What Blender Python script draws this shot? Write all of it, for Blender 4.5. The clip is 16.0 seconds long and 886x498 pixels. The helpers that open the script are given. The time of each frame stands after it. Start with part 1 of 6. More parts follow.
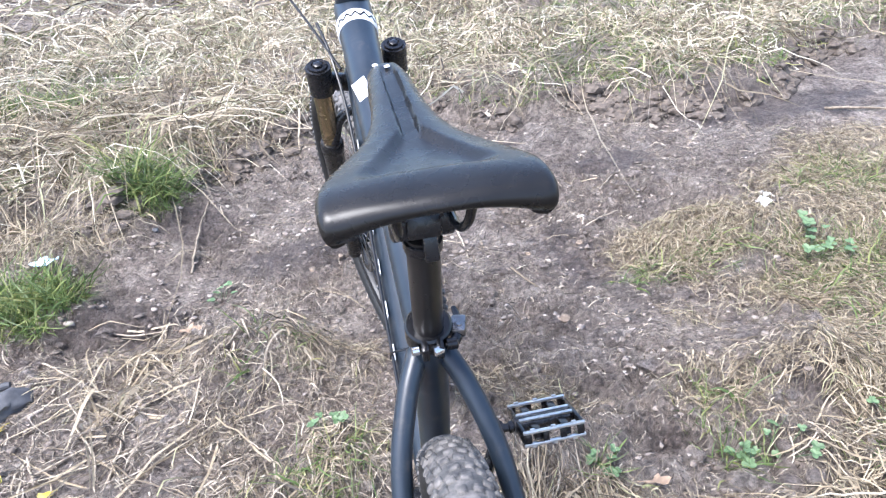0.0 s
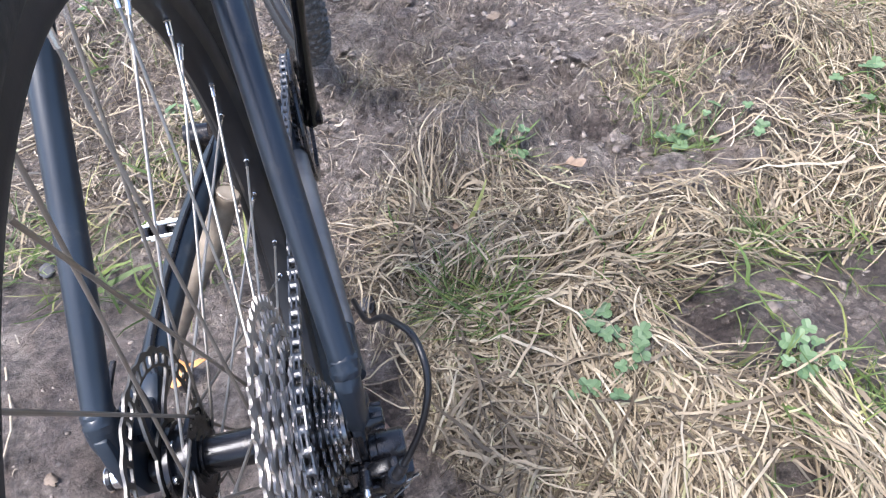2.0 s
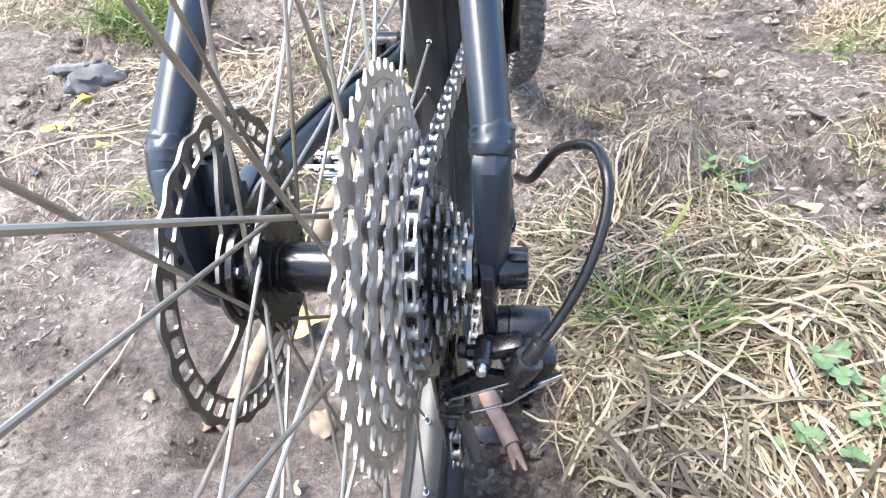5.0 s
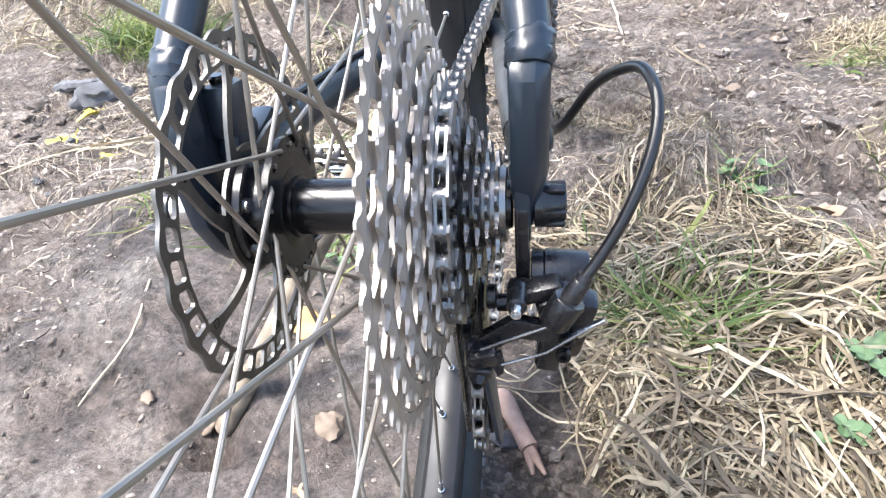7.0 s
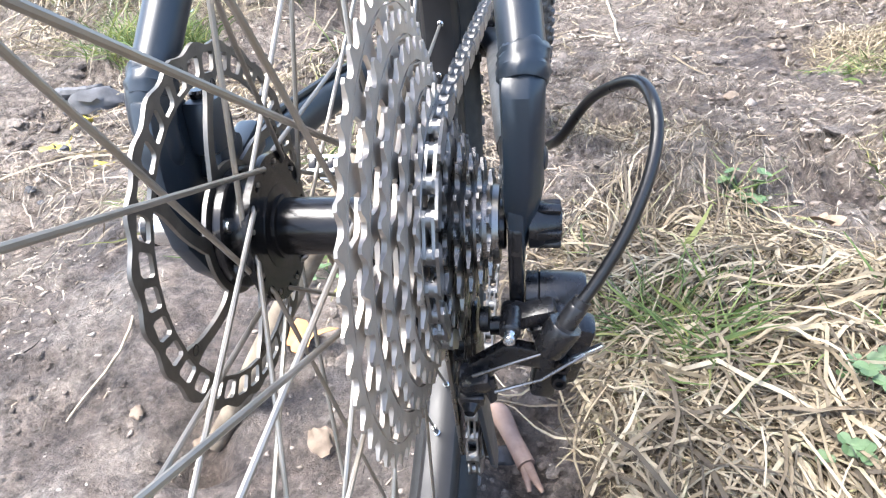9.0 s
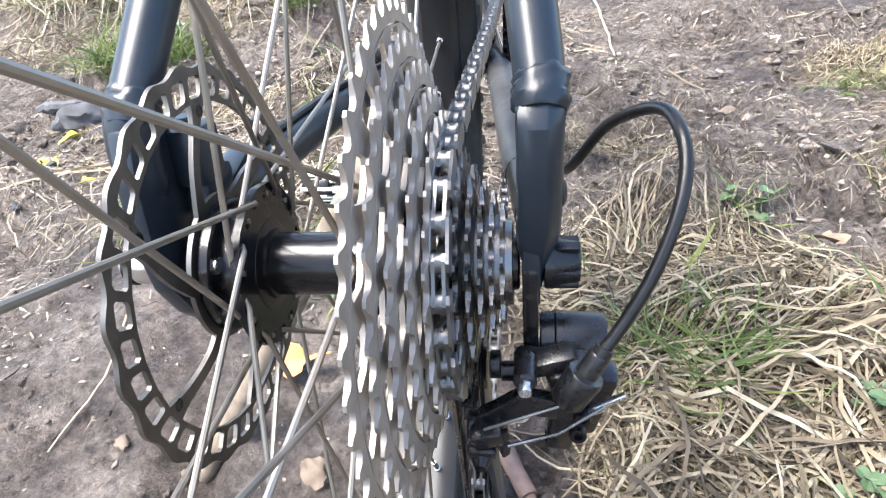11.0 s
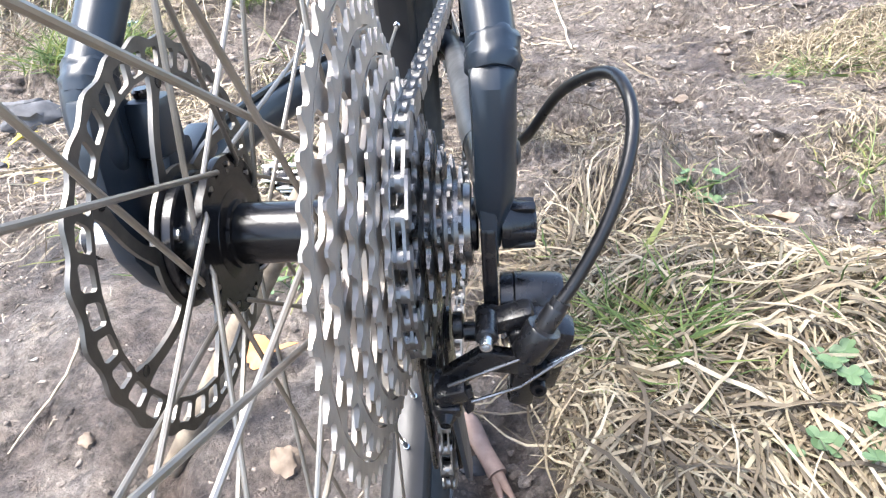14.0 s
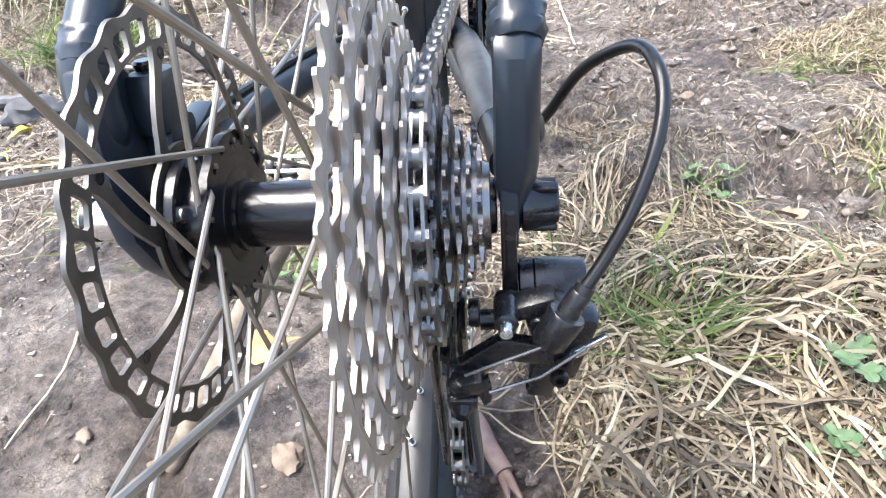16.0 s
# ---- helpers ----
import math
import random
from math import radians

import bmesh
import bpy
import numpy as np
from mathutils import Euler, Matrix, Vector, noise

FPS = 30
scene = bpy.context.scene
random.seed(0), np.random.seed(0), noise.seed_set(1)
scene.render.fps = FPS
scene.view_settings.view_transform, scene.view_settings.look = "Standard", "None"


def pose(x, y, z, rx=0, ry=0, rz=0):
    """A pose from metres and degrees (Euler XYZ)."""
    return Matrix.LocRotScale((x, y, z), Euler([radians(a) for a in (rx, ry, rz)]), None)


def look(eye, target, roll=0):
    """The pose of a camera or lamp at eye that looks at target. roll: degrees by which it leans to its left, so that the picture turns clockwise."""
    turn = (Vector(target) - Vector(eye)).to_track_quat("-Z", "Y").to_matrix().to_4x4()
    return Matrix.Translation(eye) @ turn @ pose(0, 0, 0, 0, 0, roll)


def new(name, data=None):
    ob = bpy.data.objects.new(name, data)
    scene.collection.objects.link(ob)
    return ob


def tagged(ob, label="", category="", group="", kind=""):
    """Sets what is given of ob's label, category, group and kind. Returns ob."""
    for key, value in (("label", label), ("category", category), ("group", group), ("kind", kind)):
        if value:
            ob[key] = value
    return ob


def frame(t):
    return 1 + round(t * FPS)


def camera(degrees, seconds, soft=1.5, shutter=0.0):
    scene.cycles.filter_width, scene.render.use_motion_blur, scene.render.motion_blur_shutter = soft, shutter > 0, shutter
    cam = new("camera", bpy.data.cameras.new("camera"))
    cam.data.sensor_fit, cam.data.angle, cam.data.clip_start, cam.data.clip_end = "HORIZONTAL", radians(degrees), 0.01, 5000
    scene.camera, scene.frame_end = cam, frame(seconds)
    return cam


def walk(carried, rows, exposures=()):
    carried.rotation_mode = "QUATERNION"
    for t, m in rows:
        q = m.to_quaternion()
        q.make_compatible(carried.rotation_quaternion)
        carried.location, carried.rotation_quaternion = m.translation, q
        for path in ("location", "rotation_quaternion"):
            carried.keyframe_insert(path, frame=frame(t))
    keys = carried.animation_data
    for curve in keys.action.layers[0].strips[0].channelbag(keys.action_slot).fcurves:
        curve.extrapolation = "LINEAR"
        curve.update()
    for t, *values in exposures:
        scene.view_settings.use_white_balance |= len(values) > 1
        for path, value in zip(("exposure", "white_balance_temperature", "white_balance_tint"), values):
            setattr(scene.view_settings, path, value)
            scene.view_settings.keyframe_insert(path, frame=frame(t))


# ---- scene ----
cam = camera(68.0, 16.0, soft=1.2)
PATH = [
    (0, (-0.043, -0.216, 1.138), (0.15, 1.475, 0.088), -5.3),
    (0.5, (-0.014, -0.247, 1.08), (0.295, 1.376, -0.047), -5.2),
    (1, (0.054, -0.305, 1.004), (0.353, 1.25, -0.218), -5.1),
    (1.5, (0.107, -0.299, 0.895), (0.292, 1.183, -0.435), -5.4),
    (2, (0.12, -0.222, 0.774), (0.256, 1.107, -0.714), -6.1),
    (2.5, (0.105, -0.188, 0.677), (0.104, 1.162, -0.799), -6.5),
    (3, (0.097, -0.197, 0.6), (-0.109, 1.167, -0.848), -7.2),
    (3.5, (0.101, -0.214, 0.576), (-0.215, 1.194, -0.809), -7.6),
    (4, (0.106, -0.237, 0.577), (-0.239, 1.249, -0.716), -6.9),
    (4.2, (0.105, -0.239, 0.573), (-0.236, 1.274, -0.69), -6.6),
    (6.3, (0.102, -0.254, 0.526), (-0.252, 1.366, -0.591), -6.1),
    (6.5, (0.096, -0.255, 0.515), (-0.254, 1.373, -0.593), -6.0),
    (7, (0.088, -0.248, 0.508), (-0.267, 1.388, -0.586), -5.9),
    (7.5, (0.093, -0.242, 0.503), (-0.255, 1.397, -0.589), -5.6),
    (8, (0.091, -0.241, 0.504), (-0.261, 1.397, -0.589), -5.8),
    (8.5, (0.092, -0.24, 0.502), (-0.251, 1.398, -0.593), -5.5),
    (9, (0.089, -0.234, 0.507), (-0.261, 1.412, -0.574), -5.8),
    (9.2, (0.087, -0.235, 0.506), (-0.256, 1.413, -0.576), -5.7),
    (11.5, (0.079, -0.207, 0.504), (-0.237, 1.466, -0.547), -5.4),
    (12, (0.086, -0.21, 0.499), (-0.189, 1.464, -0.56), -5.3),
    (12.5, (0.083, -0.215, 0.501), (-0.175, 1.463, -0.554), -5.2),
    (13, (0.079, -0.222, 0.498), (-0.158, 1.457, -0.563), -5.1),
    (13.5, (0.089, -0.225, 0.5), (-0.14, 1.453, -0.564), -5.4),
    (14, (0.082, -0.224, 0.497), (-0.141, 1.454, -0.568), -5.2),
    (14.5, (0.081, -0.224, 0.494), (-0.143, 1.455, -0.57), -5.1),
    (15, (0.082, -0.214, 0.485), (-0.134, 1.462, -0.584), -5.1),
    (15.5, (0.075, -0.211, 0.48), (-0.143, 1.466, -0.587), -5.1),
    (16, (0.074, -0.217, 0.485), (-0.148, 1.461, -0.581), -4.9),
]
EXPOSURES = [(0, 1.86, 5840, 12), (1, 1.54, 5830, 13), (2, 1.7, 6000, 14), (2.5, 1.68, 6000, 13), (3, 2.08, 6040, 11), (3.5, 2.56, 6270, 10), (6.5, 2.34, 6310, 9), (9.2, 2.4, 6310, 9), (11.5, 2.14, 6350, 9), (12.0, 2.44, 6350, 9), (12.5, 2.36, 6350, 9), (15.2, 2.42, 6360, 9), (16, 2.34, 6360, 9)]
walk(cam, [(t, look(eye, target, roll)) for t, eye, target, roll in PATH], EXPOSURES)

# ---- light ----
world = bpy.data.worlds.new("sky")
world.use_nodes = True
scene.world = world
wn = world.node_tree.nodes
sky = wn.new("ShaderNodeTexSky")
sky.sky_type, sky.sun_disc = "NISHITA", False
sky.sun_elevation, sky.sun_rotation = radians(64), radians(247)
sky.air_density, sky.dust_density = 1.0, 3.0
wn["Background"].inputs["Strength"].default_value = 0.145
world.node_tree.links.new(sky.outputs[0], wn["Background"].inputs["Color"])
sun = new("sun", bpy.data.lights.new("sun", "SUN"))
sun.data.energy, sun.data.angle, sun.data.color = 2.30, radians(30), (1.0, 0.96, 0.91)
sun.matrix_world = look((-2.5, -1.05, 5.6), (0, 0, 0))


# ---- materials ----
def ramp(nt, fac, stops):
    r = nt.nodes.new("ShaderNodeValToRGB")
    els = r.color_ramp.elements
    while len(els) < len(stops):
        els.new(0.5)
    for el, (p, c) in zip(els, stops):
        el.position, el.color = p, (*c, 1) if len(c) == 3 else c
    nt.links.new(fac, r.inputs[0])
    return r.outputs[0]


def noise_of(nt, scale, detail=4, rough=0.55, coords="Object", vec=None):
    n = nt.nodes.new("ShaderNodeTexNoise")
    n.inputs["Scale"].default_value, n.inputs["Detail"].default_value, n.inputs["Roughness"].default_value = scale, detail, rough
    if vec is None:
        tc = nt.nodes.new("ShaderNodeTexCoord")
        vec = tc.outputs[coords]
    nt.links.new(vec, n.inputs["Vector"])
    return n.outputs["Fac"]


def mixed(nt, fac, a, b, kind="MIX"):
    m = nt.nodes.new("ShaderNodeMix")
    m.data_type, m.blend_type = "RGBA", kind
    for sock, val in ((m.inputs[0], fac), (m.inputs[6], a), (m.inputs[7], b)):
        if isinstance(val, (int, float)):
            sock.default_value = val
        elif isinstance(val, tuple):
            sock.default_value = (*val, 1)
        else:
            nt.links.new(val, sock)
    return m.outputs[2]


def bumped(nt, bsdf, height, strength, distance):
    b = nt.nodes.new("ShaderNodeBump")
    b.inputs["Strength"].default_value, b.inputs["Distance"].default_value = strength, distance
    nt.links.new(height, b.inputs["Height"])
    nt.links.new(b.outputs[0], bsdf.inputs["Normal"])


def surface(name, a, b, scale=40, rough=(0.4, 0.6), metal=0.0, bump=0.0, bump_scale=300, dirt=0.0, dirt_scale=25,
            dirt_col=(0.27, 0.22, 0.17), coat=0.0, aniso=0.0, spec=0.5):
    """Two tones by noise, a roughness that varies, fine relief, and dusty stains with a shape of their own."""
    m = bpy.data.materials.new(name)
    m.use_nodes = True
    nt = m.node_tree
    p = nt.nodes["Principled BSDF"]
    col = ramp(nt, noise_of(nt, scale), [(0.3, a), (0.7, b)])
    ro = ramp(nt, noise_of(nt, scale * 2.3, 5), [(0.3, (rough[0],) * 3), (0.7, (rough[1],) * 3)])
    if dirt:
        d = ramp(nt, noise_of(nt, dirt_scale, 6, 0.65), [(0.62 - 0.3 * dirt, (0, 0, 0)), (0.80 - 0.2 * dirt, (dirt, dirt, dirt))])
        col = mixed(nt, d, col, dirt_col)
        ro = mixed(nt, d, ro, (0.85, 0.85, 0.85))
        if metal:
            mt = mixed(nt, d, (metal,) * 3, (0.0, 0.0, 0.0))
            nt.links.new(mt, p.inputs["Metallic"])
    else:
        p.inputs["Metallic"].default_value = metal
    nt.links.new(col, p.inputs["Base Color"])
    nt.links.new(ro, p.inputs["Roughness"])
    p.inputs["Coat Weight"].default_value = coat
    p.inputs["Coat Roughness"].default_value = 0.25
    p.inputs["Anisotropic"].default_value = aniso
    p.inputs["Specular IOR Level"].default_value = spec
    if bump:
        bumped(nt, p, noise_of(nt, bump_scale, 5), bump, 0.001)
    return m


PAINT = surface("dark_matte_frame_paint", (0.011, 0.017, 0.025), (0.019, 0.027, 0.038), 18, (0.28, 0.36), 0.0, 0.05, 900, 0.14, 45, spec=0.42)
BLACK = surface("black_anodised_alloy", (0.008, 0.008, 0.009), (0.016, 0.016, 0.018), 60, (0.14, 0.26), 0.4, 0.04, 700, 0.16, 70)
PLASTIC = surface("black_plastic", (0.006, 0.006, 0.007), (0.014, 0.014, 0.016), 60, (0.20, 0.36), 0.0, 0.10, 900, 0.20, 90, (0.13, 0.115, 0.10))
HOUSING = surface("black_cable_housing", (0.004, 0.004, 0.005), (0.009, 0.009, 0.010), 60, (0.26, 0.38), 0.0, 0.03, 500)
NICKEL = surface("nickel_plated_steel", (0.41, 0.374, 0.34), (0.53, 0.488, 0.446), 55, (0.46, 0.60), 1.0, 0.05, 900, 0.26, 60, (0.15, 0.125, 0.10))
GREASY = surface("oily_dark_steel", (0.13, 0.126, 0.122), (0.31, 0.302, 0.294), 45, (0.20, 0.36), 1.0, 0.04, 900, 0.28, 70, (0.02, 0.018, 0.016))
CHAIN = surface("oiled_chain_steel", (0.22, 0.216, 0.212), (0.34, 0.332, 0.325), 60, (0.26, 0.40), 1.0, 0.03, 900, 0.16, 110, (0.02, 0.018, 0.016))
GUARD = surface("satin_grey_stay_guard", (0.075, 0.075, 0.078), (0.12, 0.12, 0.12), 30, (0.35, 0.5), 0.2, 0.05, 500, 0.2, 40)
STEEL = surface("stainless_spoke_steel", (0.28, 0.257, 0.226), (0.39, 0.362, 0.326), 35, (0.44, 0.58), 1.0, 0.03, 900, 0.22, 60, (0.24, 0.20, 0.16))
ROTOR = surface("ground_disc_steel", (0.135, 0.13, 0.12), (0.21, 0.20, 0.186), 80, (0.46, 0.60), 1.0, 0.05, 1200, 0.16, 50, (0.16, 0.13, 0.10), aniso=0.3)
SILVER = surface("polished_alloy", (0.58, 0.58, 0.58), (0.70, 0.70, 0.69), 60, (0.15, 0.28), 1.0, 0.03, 900)
RIM = surface("dark_anodised_rim", (0.014, 0.014, 0.0155), (0.025, 0.025, 0.0265), 12, (0.38, 0.50), 0.4, 0.04, 700, 0.07, 40, (0.14, 0.12, 0.10))
SIDEWALL = surface("black_tyre_sidewall", (0.005, 0.005, 0.005), (0.010, 0.010, 0.010), 50, (0.55, 0.75), 0.0, 0.15, 500, 0.10, 40, (0.10, 0.085, 0.07))
RUBBER = surface("dusty_tyre_rubber", (0.030, 0.030, 0.032), (0.085, 0.082, 0.080), 50, (0.55, 0.8), 0.0, 0.30, 500, 0.60, 85, (0.24, 0.22, 0.20))
SADDLE = surface("worn_black_vinyl", (0.007, 0.0066, 0.0062), (0.013, 0.012, 0.011), 25, (0.22, 0.34), 0.0, 0.12, 1500, 0.14, 30, (0.06, 0.052, 0.045), spec=0.32)
SADDLE_BASE = surface("scuffed_saddle_underside", (0.03, 0.026, 0.022), (0.07, 0.06, 0.05), 40, (0.5, 0.7), 0.0, 0.1, 500, 0.3, 40)
PEDAL = surface("scratched_pedal_alloy", (0.50, 0.50, 0.50), (0.72, 0.72, 0.71), 90, (0.28, 0.46), 1.0, 0.12, 600, 0.18, 80, (0.10, 0.09, 0.08))
STANCHION = surface("bronze_stanchion", (0.30, 0.24, 0.16), (0.44, 0.36, 0.25), 20, (0.18, 0.3), 1.0, 0.02, 700)
DECAL = surface("white_decal", (0.72, 0.72, 0.72), (0.82, 0.82, 0.82), 60, (0.4, 0.5), 0.0, 0.0)
POST = surface("black_seatpost", (0.012, 0.011, 0.010), (0.020, 0.018, 0.017), 30, (0.26, 0.38), 0.2, 0.04, 500, 0.2, 22, (0.06, 0.036, 0.026))


def ground_material():
    m = bpy.data.materials.new("trodden_bare_soil")
    m.use_nodes = True
    nt = m.node_tree
    p = nt.nodes["Principled BSDF"]
    big, mid, fine = noise_of(nt, 3.4, 7, 0.62), noise_of(nt, 9, 7, 0.62), noise_of(nt, 90, 6, 0.7)
    c = ramp(nt, mid, [(0.34, (0.145, 0.119, 0.104)), (0.50, (0.250, 0.211, 0.185)), (0.66, (0.375, 0.328, 0.288))])
    c = mixed(nt, ramp(nt, big, [(0.50, (0, 0, 0)), (0.62, (0.16, 0.16, 0.16))]), c, (0.150, 0.121, 0.108))
    # damp soil, and shade painted into the colour under the grass mat
    damp = nt.nodes.new("ShaderNodeAttribute")
    damp.attribute_name = "wet_shade"
    wet_shade = ramp(nt, damp.outputs["Fac"], [(0.25, (0, 0, 0)), (0.75, (0.66, 0.66, 0.66))])
    c = mixed(nt, wet_shade, c, (0.088, 0.070, 0.064))
    c = mixed(nt, 0.85, c, ramp(nt, fine, [(0.30, (0.32, 0.31, 0.30)), (0.5, (0.62, 0.61, 0.60)), (0.72, (1.0, 0.98, 0.95))]), "OVERLAY")
    c = mixed(nt, 0.8, c, ramp(nt, noise_of(nt, 42, 10, 0.74), [(0.36, (0.12, 0.11, 0.105)), (0.48, (0.50, 0.49, 0.485)), (0.64, (0.92, 0.91, 0.89))]), "OVERLAY")
    vor = nt.nodes.new("ShaderNodeTexVoronoi")
    vor.inputs["Scale"].default_value = 70
    tc = nt.nodes.new("ShaderNodeTexCoord")
    nt.links.new(tc.outputs["Object"], vor.inputs["Vector"])
    grit = ramp(nt, vor.outputs["Distance"], [(0.10, (1, 1, 1)), (0.24, (0, 0, 0))])
    pick = ramp(nt, noise_of(nt, 33, 2), [(0.60, (0, 0, 0)), (0.66, (0.6, 0.6, 0.6))])
    c = mixed(nt, mixed(nt, 1.0, grit, pick, "MULTIPLY"), c, (0.34, 0.312, 0.278))
    nt.links.new(c, p.inputs["Base Color"])
    nt.links.new(mixed(nt, wet_shade, (0.92, 0.92, 0.92), (0.36, 0.36, 0.36)), p.inputs["Roughness"])
    h = mixed(nt, 0.55, noise_of(nt, 60, 8, 0.78), noise_of(nt, 240, 5, 0.75))
    bumped(nt, p, h, 1.0, 0.085)
    return m


PEAT = surface("dark_torn_turf", (0.035, 0.027, 0.022), (0.15, 0.12, 0.095), 45, (0.7, 0.95), 0.0, 0.8, 160)


def blade_material(name, stops, rough=0.6, trans=0.12):
    """A colour of its own for each blade, with paler and darker stretches along it."""
    m = bpy.data.materials.new(name)
    m.use_nodes = True
    nt = m.node_tree
    p = nt.nodes["Principled BSDF"]
    geo = nt.nodes.new("ShaderNodeNewGeometry")
    c = ramp(nt, geo.outputs["Random Per Island"], stops)
    c = mixed(nt, 0.45, c, ramp(nt, noise_of(nt, 45, 4, 0.6), [(0.3, (0.30, 0.28, 0.26)), (0.7, (0.85, 0.85, 0.83))]), "OVERLAY")
    nt.links.new(c, p.inputs["Base Color"])
    p.inputs["Roughness"].default_value = rough
    p.inputs["Specular IOR Level"].default_value = 0.35
    tr = nt.nodes.new("ShaderNodeBsdfTranslucent")
    nt.links.new(c, tr.inputs["Color"])
    mx = nt.nodes.new("ShaderNodeMixShader")
    mx.inputs[0].default_value = trans
    nt.links.new(p.outputs[0], mx.inputs[1])
    nt.links.new(tr.outputs[0], mx.inputs[2])
    nt.links.new(mx.outputs[0], nt.nodes["Material Output"].inputs["Surface"])
    return m


SOIL = ground_material()
CRUMB = blade_material("soil_crumb", [(0.0, (0.10, 0.083, 0.072)), (0.5, (0.17, 0.143, 0.125)), (0.9, (0.24, 0.206, 0.182)), (1.0, (0.33, 0.29, 0.255))], 0.95, 0.0)
STRAW = blade_material("dry_straw", [(0.0, (0.045, 0.035, 0.024)), (0.26, (0.128, 0.10, 0.068)), (0.52, (0.25, 0.203, 0.136)), (0.8, (0.325, 0.272, 0.19)), (0.94, (0.375, 0.327, 0.243)), (1.0, (0.235, 0.245, 0.11))])
BLEACHED = blade_material("bleached_straw", [(0.0, (0.18, 0.14, 0.09)), (0.4, (0.31, 0.254, 0.172)), (0.8, (0.36, 0.307, 0.222)), (1.0, (0.42, 0.373, 0.288))])
FARSTRAW = blade_material("tangled_dry_grass", [(0.0, (0.05, 0.04, 0.03)), (0.3, (0.20, 0.16, 0.11)), (0.6, (0.44, 0.375, 0.275)), (0.72, (0.15, 0.175, 0.07)), (0.85, (0.58, 0.52, 0.40)), (1.0, (0.70, 0.65, 0.53))])
LOOSE = blade_material("strewn_straw", [(0.0, (0.030, 0.024, 0.019)), (0.35, (0.10, 0.082, 0.064)), (0.65, (0.23, 0.19, 0.148)), (0.88, (0.37, 0.318, 0.25)), (1.0, (0.50, 0.44, 0.355))])
GREEN = blade_material("green_grass", [(0.0, (0.055, 0.085, 0.025)), (0.5, (0.098, 0.145, 0.045)), (0.8, (0.17, 0.215, 0.065)), (1.0, (0.30, 0.285, 0.115))], 0.5, 0.3)
CLOVER = surface("clover_leaf_green", (0.060, 0.108, 0.044), (0.115, 0.175, 0.082), 70, (0.5, 0.65), 0.0, 0.1, 300)
LEAF_BROWN = surface("dead_leaf_brown", (0.17, 0.115, 0.075), (0.30, 0.215, 0.145), 60, (0.6, 0.8), 0.0, 0.3, 200)
LEAF_ORANGE = surface("dead_leaf_orange", (0.42, 0.17, 0.05), (0.55, 0.27, 0.10), 60, (0.55, 0.75), 0.0, 0.3, 200)
LEAF_YELLOW = surface("fallen_leaf_yellow", (0.60, 0.47, 0.05), (0.72, 0.60, 0.12), 60, (0.55, 0.7), 0.0, 0.2, 200)
LEAF_PALE = surface("bleached_leaf", (0.22, 0.184, 0.142), (0.34, 0.29, 0.23), 60, (0.55, 0.7), 0.0, 0.2, 200)
BARK = surface("peeled_branch_wood", (0.10, 0.078, 0.056), (0.26, 0.215, 0.16), 45, (0.65, 0.85), 0.0, 0.5, 130, 0.35, 30, (0.13, 0.09, 0.06))
ROOT = surface("reddish_root_bark", (0.19, 0.12, 0.09), (0.34, 0.235, 0.185), 40, (0.6, 0.8), 0.0, 0.5, 120, 0.3, 30, (0.12, 0.07, 0.05))
STONE = surface("pale_field_stone", (0.085, 0.060, 0.042), (0.24, 0.19, 0.145), 35, (0.7, 0.9), 0.0, 0.5, 120, 0.4, 30, (0.20, 0.13, 0.09))
GREYSTONE = surface("grey_stone", (0.045, 0.045, 0.05), (0.10, 0.10, 0.105), 30, (0.7, 0.9), 0.0, 0.5, 120)
STALK = surface("dry_pale_stalk", (0.24, 0.19, 0.135), (0.45, 0.38, 0.285), 60, (0.6, 0.8), 0.0, 0.3, 200)
LITTER = surface("crumpled_white_paper", (0.48, 0.48, 0.46), (0.66, 0.66, 0.64), 30, (0.6, 0.8), 0.0, 0.2, 120)
BLUELITTER = surface("pale_blue_wrapper", (0.30, 0.50, 0.62), (0.60, 0.75, 0.80), 60, (0.3, 0.5), 0.0, 0.2, 120)


# ---- building helpers ----
def part(name, bm, mat, parent=None, label="", angle=38):
    me = bpy.data.meshes.new(name)
    bmesh.ops.recalc_face_normals(bm, faces=bm.faces)
    bm.to_mesh(me)
    bm.free()
    me.shade_smooth()
    me.set_sharp_from_angle(angle=radians(angle))
    me.materials.append(mat)
    ob = new(name, me)
    ob.parent = parent
    return tagged(ob, label)


def shared(name, me, parent, m=None):
    ob = new(name, me)
    ob.parent = parent
    if m is not None:
        ob.matrix_local = m
    return ob


def joined(*bms):
    """One bmesh of several."""
    out = bmesh.new()
    for b in bms:
        tmp = bpy.data.meshes.new("tmp")
        b.to_mesh(tmp)
        b.free()
        out.from_mesh(tmp)
        bpy.data.meshes.remove(tmp)
    return out


def curve_points(pts, n=8):
    """A smooth line through points (Catmull-Rom)."""
    p = [Vector(v) for v in pts]
    p = [2 * p[0] - p[1]] + p + [2 * p[-1] - p[-2]]
    out = []
    for i in range(1, len(p) - 2):
        for k in range(n):
            u = k / n
            a, b, c, d = p[i - 1:i + 3]
            out.append(0.5 * ((2 * b) + (c - a) * u + (2 * a - 5 * b + 4 * c - d) * u * u + (3 * b - a - 3 * c + d) * u ** 3))
    out.append(p[-2])
    return out


